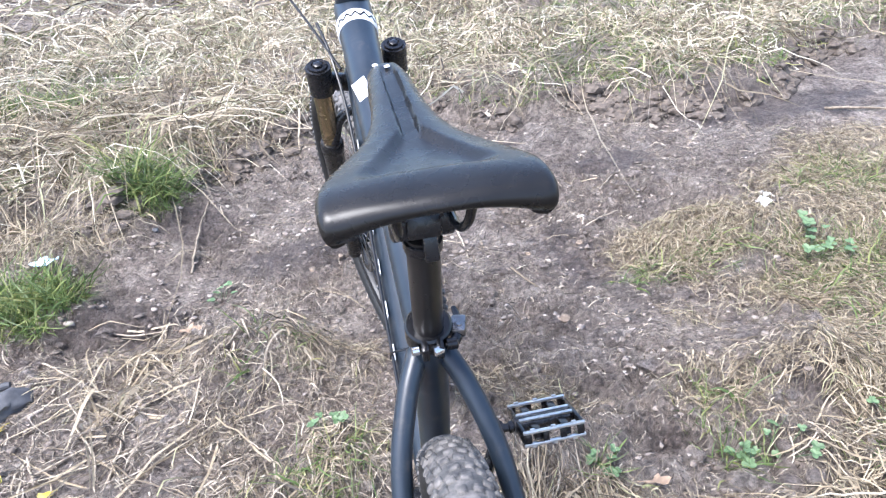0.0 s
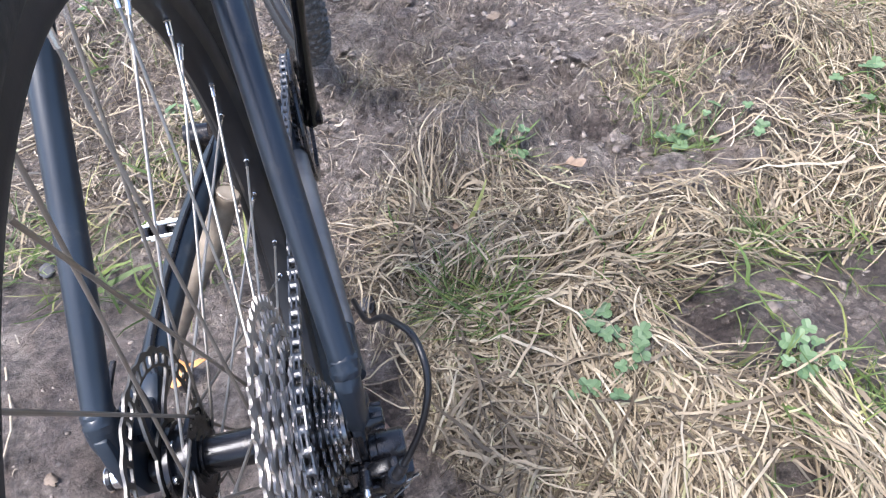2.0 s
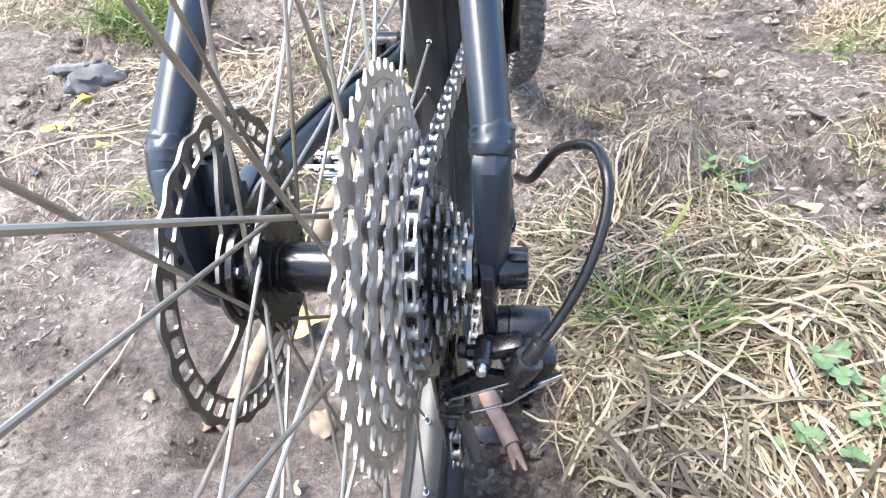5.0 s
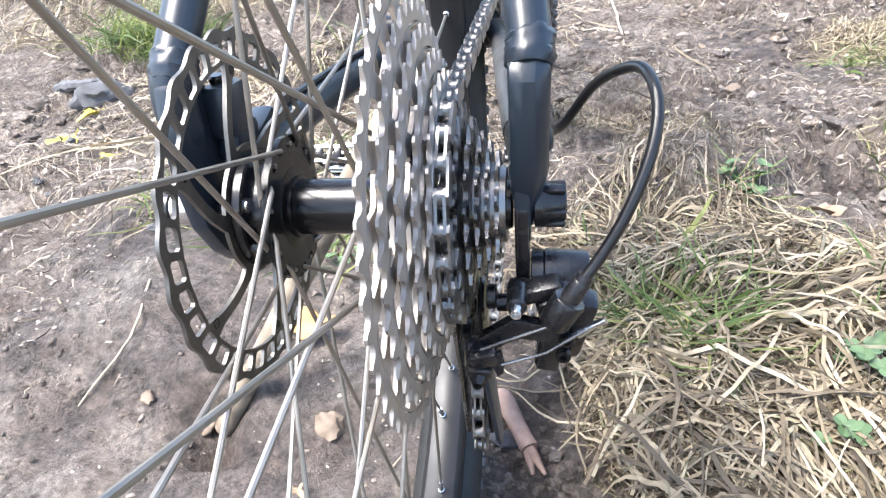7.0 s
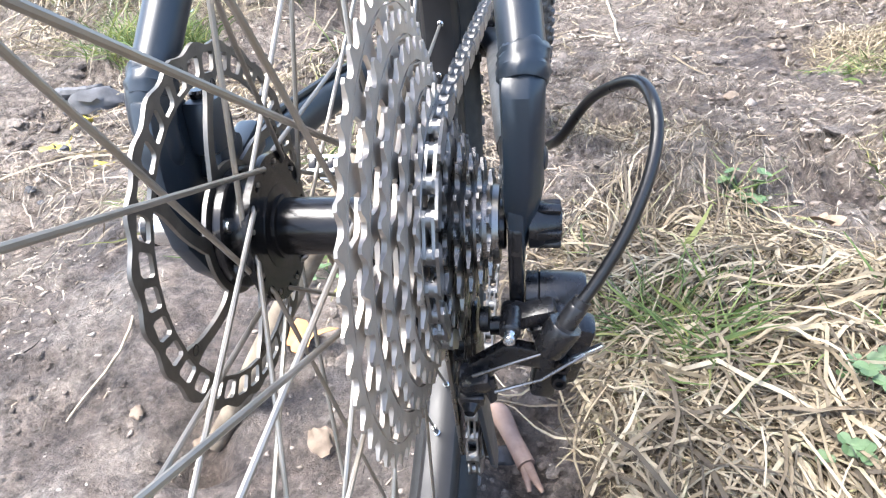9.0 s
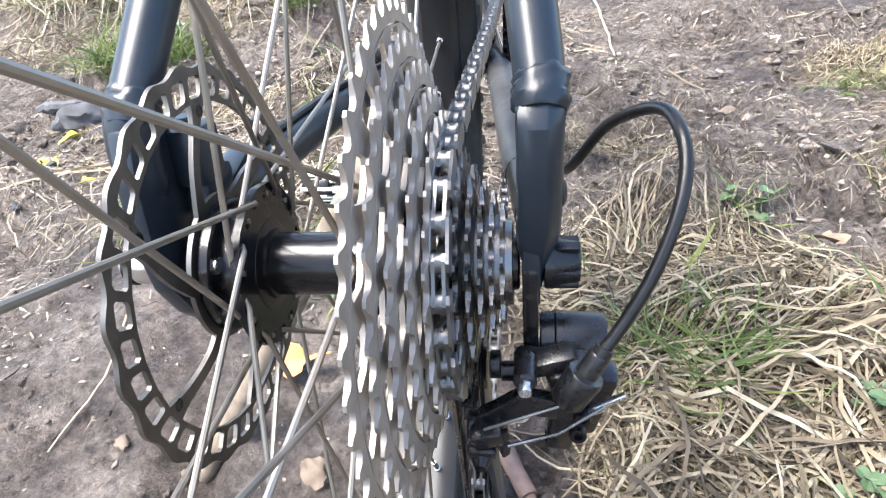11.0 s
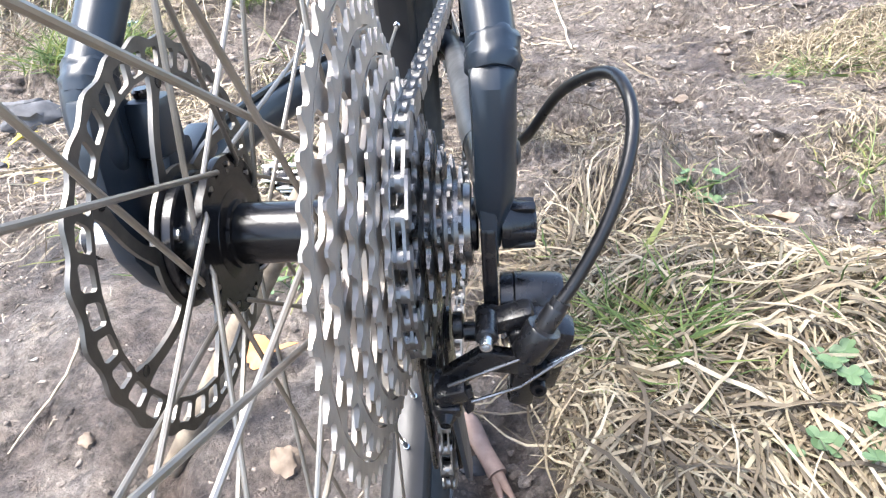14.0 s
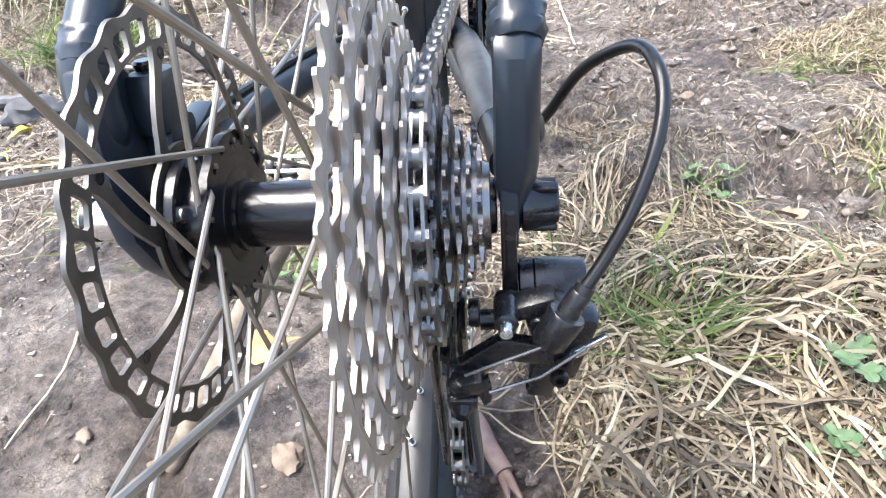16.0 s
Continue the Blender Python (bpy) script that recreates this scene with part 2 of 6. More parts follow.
def tube(pts, radius, seg=12, caps=True, side=1.0, up=None):
    """A round bar along points; radius: one number or one for each point. side: how much narrower it is across than up."""
    pts = [Vector(v) for v in pts]
    rad = [radius] * len(pts) if isinstance(radius, (int, float)) else list(radius)
    if len(rad) != len(pts):
        rad = [float(v) for v in np.interp(np.linspace(0, 1, len(pts)), np.linspace(0, 1, len(rad)), rad)]
    bm, rings = bmesh.new(), []
    ref = Vector(up) if up else None
    for i, p in enumerate(pts):
        t = (pts[min(i + 1, len(pts) - 1)] - pts[max(i - 1, 0)]).normalized()
        if ref is None:
            ref = t.orthogonal()
        u = (ref - t * ref.dot(t)).normalized()
        if up is None:
            ref = u
        v = t.cross(u)
        rings.append([bm.verts.new(p + rad[i] * (u * math.cos(a) + side * v * math.sin(a))) for a in np.arange(seg) * 2 * math.pi / seg])
    for a, b in zip(rings, rings[1:]):
        for k in range(seg):
            bm.faces.new((a[k], a[(k + 1) % seg], b[(k + 1) % seg], b[k]))
    if caps:
        bm.faces.new(rings[0][::-1])
        bm.faces.new(rings[-1])
    return bm


def lathe(profile, seg=48, closed=False, m=None):
    """Turns (x, r) pairs about the x axis."""
    bm, rings = bmesh.new(), []
    for x, r in profile:
        rings.append([bm.verts.new((x, r * math.cos(a), r * math.sin(a))) for a in np.arange(seg) * 2 * math.pi / seg])
    pairs = list(zip(rings, rings[1:])) + ([(rings[-1], rings[0])] if closed else [])
    for a, b in pairs:
        for k in range(seg):
            bm.faces.new((a[k], a[(k + 1) % seg], b[(k + 1) % seg], b[k]))
    if not closed:
        for ring in (rings[0], rings[-1]):
            if profile[0 if ring is rings[0] else -1][1] > 1e-6:
                bm.faces.new(ring)
    if m is not None:
        bm.transform(m)
    return bm


def block(sx, sy, sz, bevel=0.001, m=None, seg=2):
    bm = bmesh.new()
    bmesh.ops.create_cube(bm, size=1, matrix=Matrix.Diagonal((sx, sy, sz, 1)))
    if bevel:
        bmesh.ops.bevel(bm, geom=bm.edges[:], offset=bevel, segments=seg, profile=0.5, affect="EDGES")
    if m is not None:
        bm.transform(m)
    return bm


def thickened(bm, t):
    """Gives the flat faces of bm (in the y-z plane) the thickness t along x."""
    bmesh.ops.remove_doubles(bm, verts=bm.verts, dist=1e-6)
    geo = bmesh.ops.extrude_face_region(bm, geom=bm.faces[:])
    bmesh.ops.translate(bm, vec=(t, 0, 0), verts=[v for v in geo["geom"] if isinstance(v, bmesh.types.BMVert)])
    bmesh.ops.translate(bm, vec=(-t / 2, 0, 0), verts=bm.verts)
    return bm


def polar(r, a):
    return (0.0, r * math.cos(a), r * math.sin(a))


def holed(bm, quad, hole):
    """A flat four-cornered piece with an eight-cornered hole; two corners of the hole belong to each side of the piece."""
    q = [bm.verts.new(v) for v in quad]
    h = [bm.verts.new(v) for v in hole]
    for i in range(4):
        j = (i + 1) % 4
        bm.faces.new((q[i], q[j], h[2 * i + 1], h[2 * i]))
        bm.faces.new((q[j], h[(2 * i + 2) % 8], h[2 * i + 1]))


def slot_ring(bm, r0, r1, n, bar, wall, slant=0.0, start=0.0):
    """A flat ring from r0 to r1 with n slots; bar: the share of each step left between slots; wall: metal inside and outside them."""
    step = 2 * math.pi / n
    for k in range(n):
        a0, a1 = start + k * step, start + (k + 1) * step
        ra, rb = r0 + wall, r1 - wall
        h0, h1 = a0 + bar * step / 2, a1 - bar * step / 2
        c, cr = (h1 - h0) * 0.14, (rb - ra) * 0.16
        def at(r, a):
            return polar(r, a + slant * (r - r0) / (r1 - r0) * step)
        holed(bm, [at(r0, a0), at(r0, a1), at(r1, a1), at(r1, a0)],
              [at(ra, h0 + c), at(ra, h1 - c), at(ra + cr, h1), at(rb - cr, h1), at(rb, h1 - c), at(rb, h0 + c), at(rb - cr, h0), at(ra + cr, h0)])


def toothed_ring(bm, teeth, r_in, start=0.0, wide=1.0):
    """The toothed edge of a sprocket, from r_in outwards."""
    rp, step = teeth * 0.0127 / (2 * math.pi), 2 * math.pi / teeth
    prof = [(0.0, -0.0034), (0.14, -0.0031), (0.26, -0.0016), (0.36, 0.0008), (0.43, 0.0019), (0.59, 0.0019), (0.66, 0.0008), (0.76, -0.0016), (0.87, -0.0031)]
    inner, outer = [], []
    for k in range(teeth):
        for f, d in prof:
            a = start + (k + f) * step
            inner.append(bm.verts.new(polar(r_in, a)))
            outer.append(bm.verts.new(polar(rp + d, a)))
    n = len(inner)
    for i in range(n):
        bm.faces.new((inner[i], inner[(i + 1) % n], outer[(i + 1) % n], outer[i]))


def ring(bm, r0, r1, n=60):
    a = [bm.verts.new(polar(r0, 2 * math.pi * k / n)) for k in range(n)]
    b = [bm.verts.new(polar(r1, 2 * math.pi * k / n)) for k in range(n)]
    for i in range(n):
        bm.faces.new((a[i], a[(i + 1) % n], b[(i + 1) % n], b[i]))


def flat(points):
    bm = bmesh.new()
    bm.faces.new([bm.verts.new(p) for p in points])
    return bm


def solid_plate(points, t, bevel=0.0):
    """A plate cut to an outline in the y-z plane, t thick along x about the first point's x."""
    bm = flat(points)
    geo = bmesh.ops.extrude_face_region(bm, geom=bm.faces[:])
    bmesh.ops.translate(bm, vec=(t, 0, 0), verts=[v for v in geo["geom"] if isinstance(v, bmesh.types.BMVert)])
    bmesh.ops.translate(bm, vec=(-t / 2, 0, 0), verts=bm.verts)
    if bevel:
        bmesh.ops.bevel(bm, geom=bm.edges[:], offset=bevel, segments=2, profile=0.5, affect="EDGES")
    return bm


def loft(rows, section):
    """Rounded rings one above the other: each row is x, y, z of its middle and its half width and half depth; section: the ring's outline."""
    bm, rings = bmesh.new(), []
    for x, y, z, hx, hy in rows:
        rings.append([bm.verts.new((x + hx * u, y + hy * v, z)) for u, v in section])
    n = len(section)
    for a, b in zip(rings, rings[1:]):
        for k in range(n):
            bm.faces.new((a[k], a[(k + 1) % n], b[(k + 1) % n], b[k]))
    bm.faces.new(rings[0])
    bm.faces.new(rings[-1][::-1])
    return bm


def plate_xz(points, y, t, bevel=0.0):
    """A plate cut to an outline in the x-z plane, t deep about y."""
    bm = flat([(x, y - t / 2, z) for x, z in points])
    geo = bmesh.ops.extrude_face_region(bm, geom=bm.faces[:])
    bmesh.ops.translate(bm, vec=(0, t, 0), verts=[v for v in geo["geom"] if isinstance(v, bmesh.types.BMVert)])
    if bevel:
        bmesh.ops.bevel(bm, geom=bm.edges[:], offset=bevel, segments=2, profile=0.5, affect="EDGES")
    return bm


def along(p, q):
    """The pose at p whose x axis points to q."""
    d = Vector(q) - Vector(p)
    return Matrix.Translation(p) @ d.to_track_quat("X", "Z").to_matrix().to_4x4()


# lattice noise for the lie of the land
LAT = np.random.RandomState(7).rand(256, 256)


def lat(x, y):
    xi, yi = np.floor(x).astype(int), np.floor(y).astype(int)
    fx, fy = x - xi, y - yi
    fx, fy = fx * fx * (3 - 2 * fx), fy * fy * (3 - 2 * fy)
    g = lambda i, j: LAT[i % 256, j % 256]
    return (g(xi, yi) * (1 - fx) + g(xi + 1, yi) * fx) * (1 - fy) + (g(xi, yi + 1) * (1 - fx) + g(xi + 1, yi + 1) * fx) * fy


def fractal(x, y, f, octaves=4, gain=0.5):
    s, amp, tot = 0.0, 1.0, 0.0
    for o in range(octaves):
        s, tot = s + amp * (lat(x * f + 17.3 * o, y * f + 5.1 * o) - 0.5), tot + amp
        f, amp = f * 2.03, amp * gain
    return s / tot * 2


def clods(x, y, f):
    """Rounded lumps with sharp hollows between them."""
    wx, wy = x + 0.3 / f * lat(x * f * 2 + 31, y * f * 2), y + 0.3 / f * lat(x * f * 2, y * f * 2 + 57)
    return 0.6 - np.abs(2 * lat(wx * f, wy * f) - 1) - 0.5 * np.abs(2 * lat(wx * f * 1.7 + 9, wy * f * 1.7) - 1)


def bump_at(x, y, cx, cy, rx, ry):
    return np.exp(-(((x - cx) / rx) ** 2 + ((y - cy) / ry) ** 2))


def bank(x, y):
    """Where the turf begins beyond the trodden ground."""
    edge = np.interp(x, [-3, -1, -0.6, 0, 0.5, 1.2, 1.8, 2.4, 4], [2.2, 2.2, 2.6, 3.15, 2.95, 2.65, 2.6, 3.2, 3.3]) + 0.22 * fractal(x, y * 0.5, 2.1, 3)
    return 1 / (1 + np.exp(np.clip(-(y - edge + 0.10 * fractal(x, y, 9.0, 3)) / 0.035, -40, 40)))


def height(x, y):
    x, y = np.asarray(x, float), np.asarray(y, float)
    h = -0.012 - 0.040 * np.clip((y - 0.35) / 1.0, 0, 1)
    h = h + 0.030 * fractal(x, y, 1.3, 3) * np.clip(np.hypot(x, y) / 0.5, 0.15, 1)
    rough = np.clip(0.55 + 1.6 * fractal(x + 3, y + 7, 2.2, 2), 0.15, 1.3) * np.clip(np.hypot(x + 0.35, y - 0.2) / 0.9, 0.30, 1)
    h = h + 0.028 * fractal(x + 9, y, 5.5, 4, 0.62)
    h = h + 0.030 * (clods(x + 1, y + 3, 4.7) - 0.1) * np.clip((np.hypot(x + 0.2, y - 0.15) - 0.45) / 0.5, 0, 1)
    h = h + rough * (0.027 * clods(x, y, 11) + 0.020 * clods(x + 2, y + 5, 27) + 0.016 * clods(x + 4, y + 1, 61))
    # the thick mat of grass beside the wheel, with a steep edge towards the path
    h = h + 0.058 * np.exp(-(np.abs((x - 0.40) / 0.27) ** 5 + np.abs((y - 0.20) / 0.27) ** 4)) + 0.05 * bump_at(x, y, 0.98, 1.46, 0.34, 0.16)
    # hummocks
    h = h + 0.070 * bump_at(x, y, 0.28, 0.71, 0.14, 0.10) + 0.105 * bump_at(x, y, 0.90, 0.84, 0.16, 0.13) + 0.06 * bump_at(x, y, 1.25, 1.50, 0.24, 0.16)
    h = h + 0.130 * bump_at(x, y, -0.39, 1.22, 0.20, 0.15) + 0.080 * bump_at(x, y, -0.20, 0.82, 0.13, 0.11)
    h = h + 0.12 * bump_at(x, y, -0.86, 2.20, 0.24, 0.22) + 0.10 * bump_at(x, y, -1.18, 2.0, 0.22, 0.20) + 0.06 * bump_at(x, y, -1.15, 1.55, 0.30, 0.25)
    h = h + 0.032 * bump_at(x, y, -0.50, 0.30, 0.28, 0.32)
    # hollows and ruts
    h = h - 0.030 * bump_at(x, y, 0.60, 1.44, 0.24, 0.22) - 0.035 * bump_at(x, y, 0.52, 0.225, 0.09, 0.07) - 0.060 * bump_at(x, y, -0.275, 0.160, 0.035, 0.022) - 0.045 * bump_at(x, y, -0.286, 0.203, 0.032, 0.028) - 0.025 * bump_at(x, y, -0.15, 0.16, 0.05, 0.04) - 0.075 * bump_at(x, y, -0.70, 2.52, 0.09, 0.13) - 0.050 * bump_at(x, y, 0.065, 0.17, 0.055, 0.10)
    h = h + (0.10 + 0.05 * fractal(x, y, 8.0, 3)) * bank(x, y) + 0.02 * np.clip(np.hypot(x, y) - 4, 0, 60)
    return h


# damp soil; patches at (0.38, 0.18) and (0.62, 0.06) paint shade under grass
WET_SHADED = ((0.66, 1.40, 0.17, 0.12), (0.56, 1.60, 0.11, 0.12), (-0.85, 1.52, 0.19, 0.10), (0.53, 0.72, 0.05, 0.035), (0.52, 0.225, 0.10, 0.08), (0.69, 0.24, 0.11, 0.09), (-0.50, 0.52, 0.14, 0.07), (0.92, 0.78, 0.10, 0.07), (0.86, 0.28, 0.12, 0.09), (0.62, 0.06, 0.16, 0.10),
       (1.9, 2.5, 0.5, 0.16), (0.06, 0.17, 0.05, 0.08), (0.38, 0.18, 0.20, 0.17), (-0.275, 0.165, 0.04, 0.03), (0.3, 2.5, 0.4, 0.13), (1.0, 2.2, 0.3, 0.12), (-0.25, 1.80, 0.3, 0.12), (-0.65, 2.05, 0.2, 0.12), (-0.70, 2.52, 0.11, 0.15), (0.78, 0.50, 0.14, 0.06))


def wet_shade_at(x, y):
    """How dark the soil is drawn: 0 dry, 1 wet mud, or shade painted in under matted grass; ragged patches in the
    hollows and ruts.
    """
    return np.clip((0.85 * bump_at(x, y, -0.30, 0.25, 0.46, 0.32) + sum(1.5 * bump_at(x, y, *w) for w in WET_SHADED)) * (0.75 + 0.9 * fractal(x + 4, y, 6.0, 4, 0.6)), 0, 1)


def ground_z(x, y):
    return float(height(x, y))


# ---- ground ----
def steps(fine, f, mid, m, far):
    c = list(np.arange(fine[0], fine[1] + 1e-6, f))
    lo, hi = list(np.arange(mid[0], fine[0] - 1e-6, m)), list(np.arange(fine[1] + m, mid[1] + 1e-6, m))
    d, out_lo, out_hi, g = m, [], [], 0.0
    while g < far:
        d *= 1.18
        g += d
        out_lo.append(mid[0] - g)
        out_hi.append(mid[1] + g)
    return np.array(out_lo[::-1] + lo + c + hi + out_hi)


def build_ground():
    xs, ys = steps((-1.25, 1.30), 0.0078, (-2.4, 2.8), 0.022, 150), steps((-0.1, 2.2), 0.0078, (-1.4, 4.0), 0.022, 150)
    gx, gy = np.meshgrid(xs, ys)
    gz = height(gx, gy)
    nx, ny = len(xs), len(ys)
    i = np.arange(nx * ny).reshape(ny, nx)
    faces = np.stack([i[:-1, :-1], i[:-1, 1:], i[1:, 1:], i[1:, :-1]], -1).reshape(-1, 4)
    me = bpy.data.meshes.new("ground")
    me.from_pydata(np.stack([gx, gy, gz], -1).reshape(-1, 3).tolist(), [], faces.tolist())
    me.shade_smooth()
    me.attributes.new("wet_shade", "FLOAT", "POINT").data.foreach_set("value", wet_shade_at(gx, gy).reshape(-1).astype(np.float32))
    me.materials.append(SOIL)
    tagged(new("ground", me), "trodden brown soil with clods, hollows and worn turf edges", "ground", kind="structure")


build_ground()


# ---- bicycle ----
AZ = 0.365
bike = tagged(new("bicycle"), "black mountain bike propped upright on a muddy path", "bicycle")
bike.matrix_world = pose(0, 0, 0, 0, 0, 1.7)
AX = Matrix.Translation((0, 0, AZ))


def moved(bm, m):
    bm.transform(m)
    return bm


def build_frame():
    bb = Vector((0, 0.402, 0.337))
    seat = Vector((0, 0.272, 0.745))
    part("seat_tube", tube([bb, seat], 0.0185, 20), PAINT, bike)
    low, high = Vector((0, 0.925, 0.80)), Vector((0, 0.868, 0.955))
    part("head_tube", tube([low, low.lerp(high, .12), low.lerp(high, .14), low.lerp(high, .86), low.lerp(high, .88), high], [0.027, 0.027, 0.024, 0.023, 0.026, 0.026], 24), PAINT, bike)
    tt = part("top_tube", tube(curve_points([(0, 0.275, 0.712), (0, 0.45, 0.765), (0, 0.68, 0.852), (0, 0.878, 0.925)]), [0.019, 0.021, 0.026, 0.030], 24, side=1.0), PAINT, bike)
    dt = part("down_tube", tube(curve_points([(0, 0.410, 0.345), (0, 0.55, 0.46), (0, 0.75, 0.68), (0, 0.905, 0.825)]), [0.025, 0.027, 0.029, 0.026], 24), PAINT, bike)
    part("bottom_bracket", lathe([(-0.038, 0.021), (-0.037, 0.0225), (0.037, 0.0225), (0.038, 0.021)], 32, m=Matrix.Translation(bb)), BLACK, bike)
    # white lettering reads as plain blocks
    for k in range(7):
        c = Vector((0, 0.52 + 0.045 * k, 0.43 + 0.0485 * k))
        for s in (-1, 1):
            part("decal", block(0.0016, 0.024, 0.034, 0.0004, Matrix.Translation(c + Vector((s * 0.0268, 0, 0.004))) @ pose(0, 0, 0, 45, 0, 0)), DECAL, dt, "white decal block")
    # worn white patch on the side of the tube, and the pale head badge with its dark chevrons
    part("decal", block(0.022, 0.040, 0.0012, 0.0004, pose(-0.013, 0.655, 0.8665, 20, -32, 0)), DECAL, tt, "worn white decal block")
    badge = lathe([(-0.013, 0.0298), (-0.0125, 0.0304), (0.0125, 0.0314), (0.013, 0.0306)], 40, m=along((0, 0.822, 0.9035), (0, 0.878, 0.925)))
    part("badge_band", badge, DECAL, tt, "pale printed band round the tube")
    for k in range(5):
        a = radians(-50 + 25 * k)
        for e in (-1, 1):
            m = along((0, 0.822, 0.9035), (0, 0.878, 0.925)) @ Matrix.Rotation(a + radians(6 * e), 4, "X") @ pose(0, 0, 0.0314, 0, 0, 38 * e)
            part("badge_print", block(0.013, 0.0024, 0.0008, 0, m), BLACK, tt)
    part("seat_collar", lathe([(-0.011, 0.0205), (-0.009, 0.0225), (0.009, 0.0225), (0.011, 0.0205)], 32, m=along(Vector((0, 0.2735, 0.748)), bb)), BLACK, bike)
    for s in (-1, 1):
        # seat stays, with a bend near the top and a welded sleeve above the dropout
        o = 0.003 if s < 0 else 0.0005
        line = curve_points([(s * 0.012, 0.281, 0.718), (s * 0.030, 0.250, 0.690), (s * 0.047, 0.205, 0.645), (s * 0.056 + 0.4 * o, 0.145, 0.582), (s * 0.0655 + 0.7 * o, 0.070, 0.502), (s * 0.0745 + o, 0.004, 0.434)])
        stay = part("seat_stay", tube(line, [0.0110, 0.0105, 0.0102, 0.0099, 0.0094, 0.0089], 20), PAINT, bike)
        # weld bead and flattened end piece
        e = Vector((s * 0.0747 + o, 0.002, 0.431))
        bead = tube([e + Vector((0, 0.0050 - 0.0011 * k, 0.0056 - 0.0012 * k)) for k in range(10)], [0.0086, 0.0094, 0.0099, 0.0095, 0.0100, 0.0096, 0.0101, 0.0097, 0.0094, 0.0086], 28)
        for v in bead.verts:
            v.co += (v.co - e).normalized() * 0.0011 * noise.noise(v.co * 260)
        part("weld_bead", bead, PAINT, stay)
        if s > 0:
            # forged end: flat back face with a crease, tapering to the dropout
            rows = [(0.0752, 0.002, 0.433, 0.0060, 0.0070), (0.0751, -0.001, 0.4285, 0.0084, 0.0092), (0.0750, -0.0035, 0.424, 0.0083, 0.0098), (0.0749, -0.005, 0.412, 0.0080, 0.0102), (0.0747, -0.006, 0.398, 0.0081, 0.0104), (0.0743, -0.006, 0.386, 0.0081, 0.0102),
                    (0.0739, -0.005, 0.3795, 0.0076, 0.0098), (0.0733, -0.004, 0.3735, 0.0060, 0.0092), (0.0731, -0.003, 0.367, 0.0041, 0.0085), (0.0728, -0.003, 0.358, 0.0029, 0.0070)]
            section = [(-1, -0.55), (-0.90, -0.82), (-0.62, -0.95), (-0.2, -0.99), (0.22, -1.0), (0.36, -0.96), (0.52, -0.84), (0.80, -0.58), (0.96, -0.3), (1, 0.2), (0.9, 0.7), (0.5, 1), (-0.5, 1), (-0.9, 0.8), (-1, 0.3)]
            sleeve = part("dropout_sleeve", loft(rows, section), PAINT, stay, angle=24)
            part("cable_boss", lathe([(0.0800, 0.0052), (0.0828, 0.0050), (0.0838, 0.0038), (0.0842, 0.0015)], 20, m=pose(0, -0.004, 0.397)), PAINT, sleeve)
        else:
            foot = [(s * 0.0745 + o, 0.0040, 0.4340), (s * 0.0752 + o, -0.001, 0.427), (s * 0.0758 + o, -0.004, 0.416), (s * 0.0755 + o, -0.004, 0.404), (s * 0.0735, 0.000, 0.394)]
            part("dropout_sleeve", tube(curve_points(foot), [0.0086, 0.0095, 0.0092, 0.0085, 0.0050], 20, side=0.95), PAINT, stay)
        # chain stays
        cs = [(s * 0.032, 0.390, 0.337), (s * 0.047, 0.33, 0.340), (s * 0.062, 0.22, 0.352), (s * 0.071, 0.10, 0.364), (s * 0.0745, 0.035, 0.366)]
        if s > 0:
            cs = [(0.032, 0.390, 0.337), (0.0445, 0.33, 0.340), (0.0555, 0.22, 0.352), (0.0665, 0.10, 0.364), (0.0735, 0.035, 0.366)]
        cst = part("chain_stay", tube(curve_points(cs), [0.0118, 0.0122, 0.0122, 0.0112, 0.010] if s < 0 else [0.0105, 0.0098, 0.0098, 0.0098, 0.0095], 16), PAINT, bike)
        if s > 0:
            part("chain_stay_guard", tube(curve_points([(0.0452, 0.325, 0.3405), (0.0555, 0.22, 0.352), (0.0648, 0.12, 0.3620), (0.0692, 0.078, 0.3645)]), [0.0108, 0.0112, 0.0110, 0.0108], 18), GUARD, cst, "satin grey guard")
        # dropout plate
        x = s * 0.0715
        out = [(x, -0.012, 0.428), (x, 0.008, 0.426), (x, 0.0165, 0.418), (x, 0.0205, 0.406), (x, 0.0165, 0.394), (x, 0.0128, 0.386), (x, 0.0150, 0.380), (x, 0.034, 0.378), (x, 0.062, 0.378), (x, 0.062, 0.356), (x, 0.040, 0.342), (x, 0.0144, 0.3312), (x, 0.0030, 0.3332), (x, -0.0087, 0.3462), (x, -0.0180, 0.3640), (x, -0.0205, 0.386), (x, -0.0175, 0.410)] if s < 0 else [(x, 0.045, 0.375), (x, 0.020, 0.384), (x, -0.004, 0.392), (x, -0.014, 0.380), (x, -0.015, 0.362), (x, -0.008, 0.350), (x, 0.008, 0.348), (x, 0.028, 0.354), (x, 0.045, 0.357)]
        part("dropout", solid_plate(out, 0.0090 if s < 0 else 0.0065, 0.0022 if s < 0 else 0.0012), PAINT, bike)
    part("seat_clamp_lever", joined(
        tube(curve_points([(0.012, 0.251, 0.743), (0.021, 0.254, 0.744), (0.0275, 0.265, 0.747), (0.030, 0.280, 0.750), (0.029, 0.294, 0.753)]), [0.004, 0.0052, 0.0052, 0.0045, 0.003], 12, side=0.7),
        lathe([(-0.005, 0.004), (-0.0045, 0.0058), (0.005, 0.0058), (0.006, 0.004)], 16, m=pose(0.018, 0.252, 0.744))), BLACK, bike)
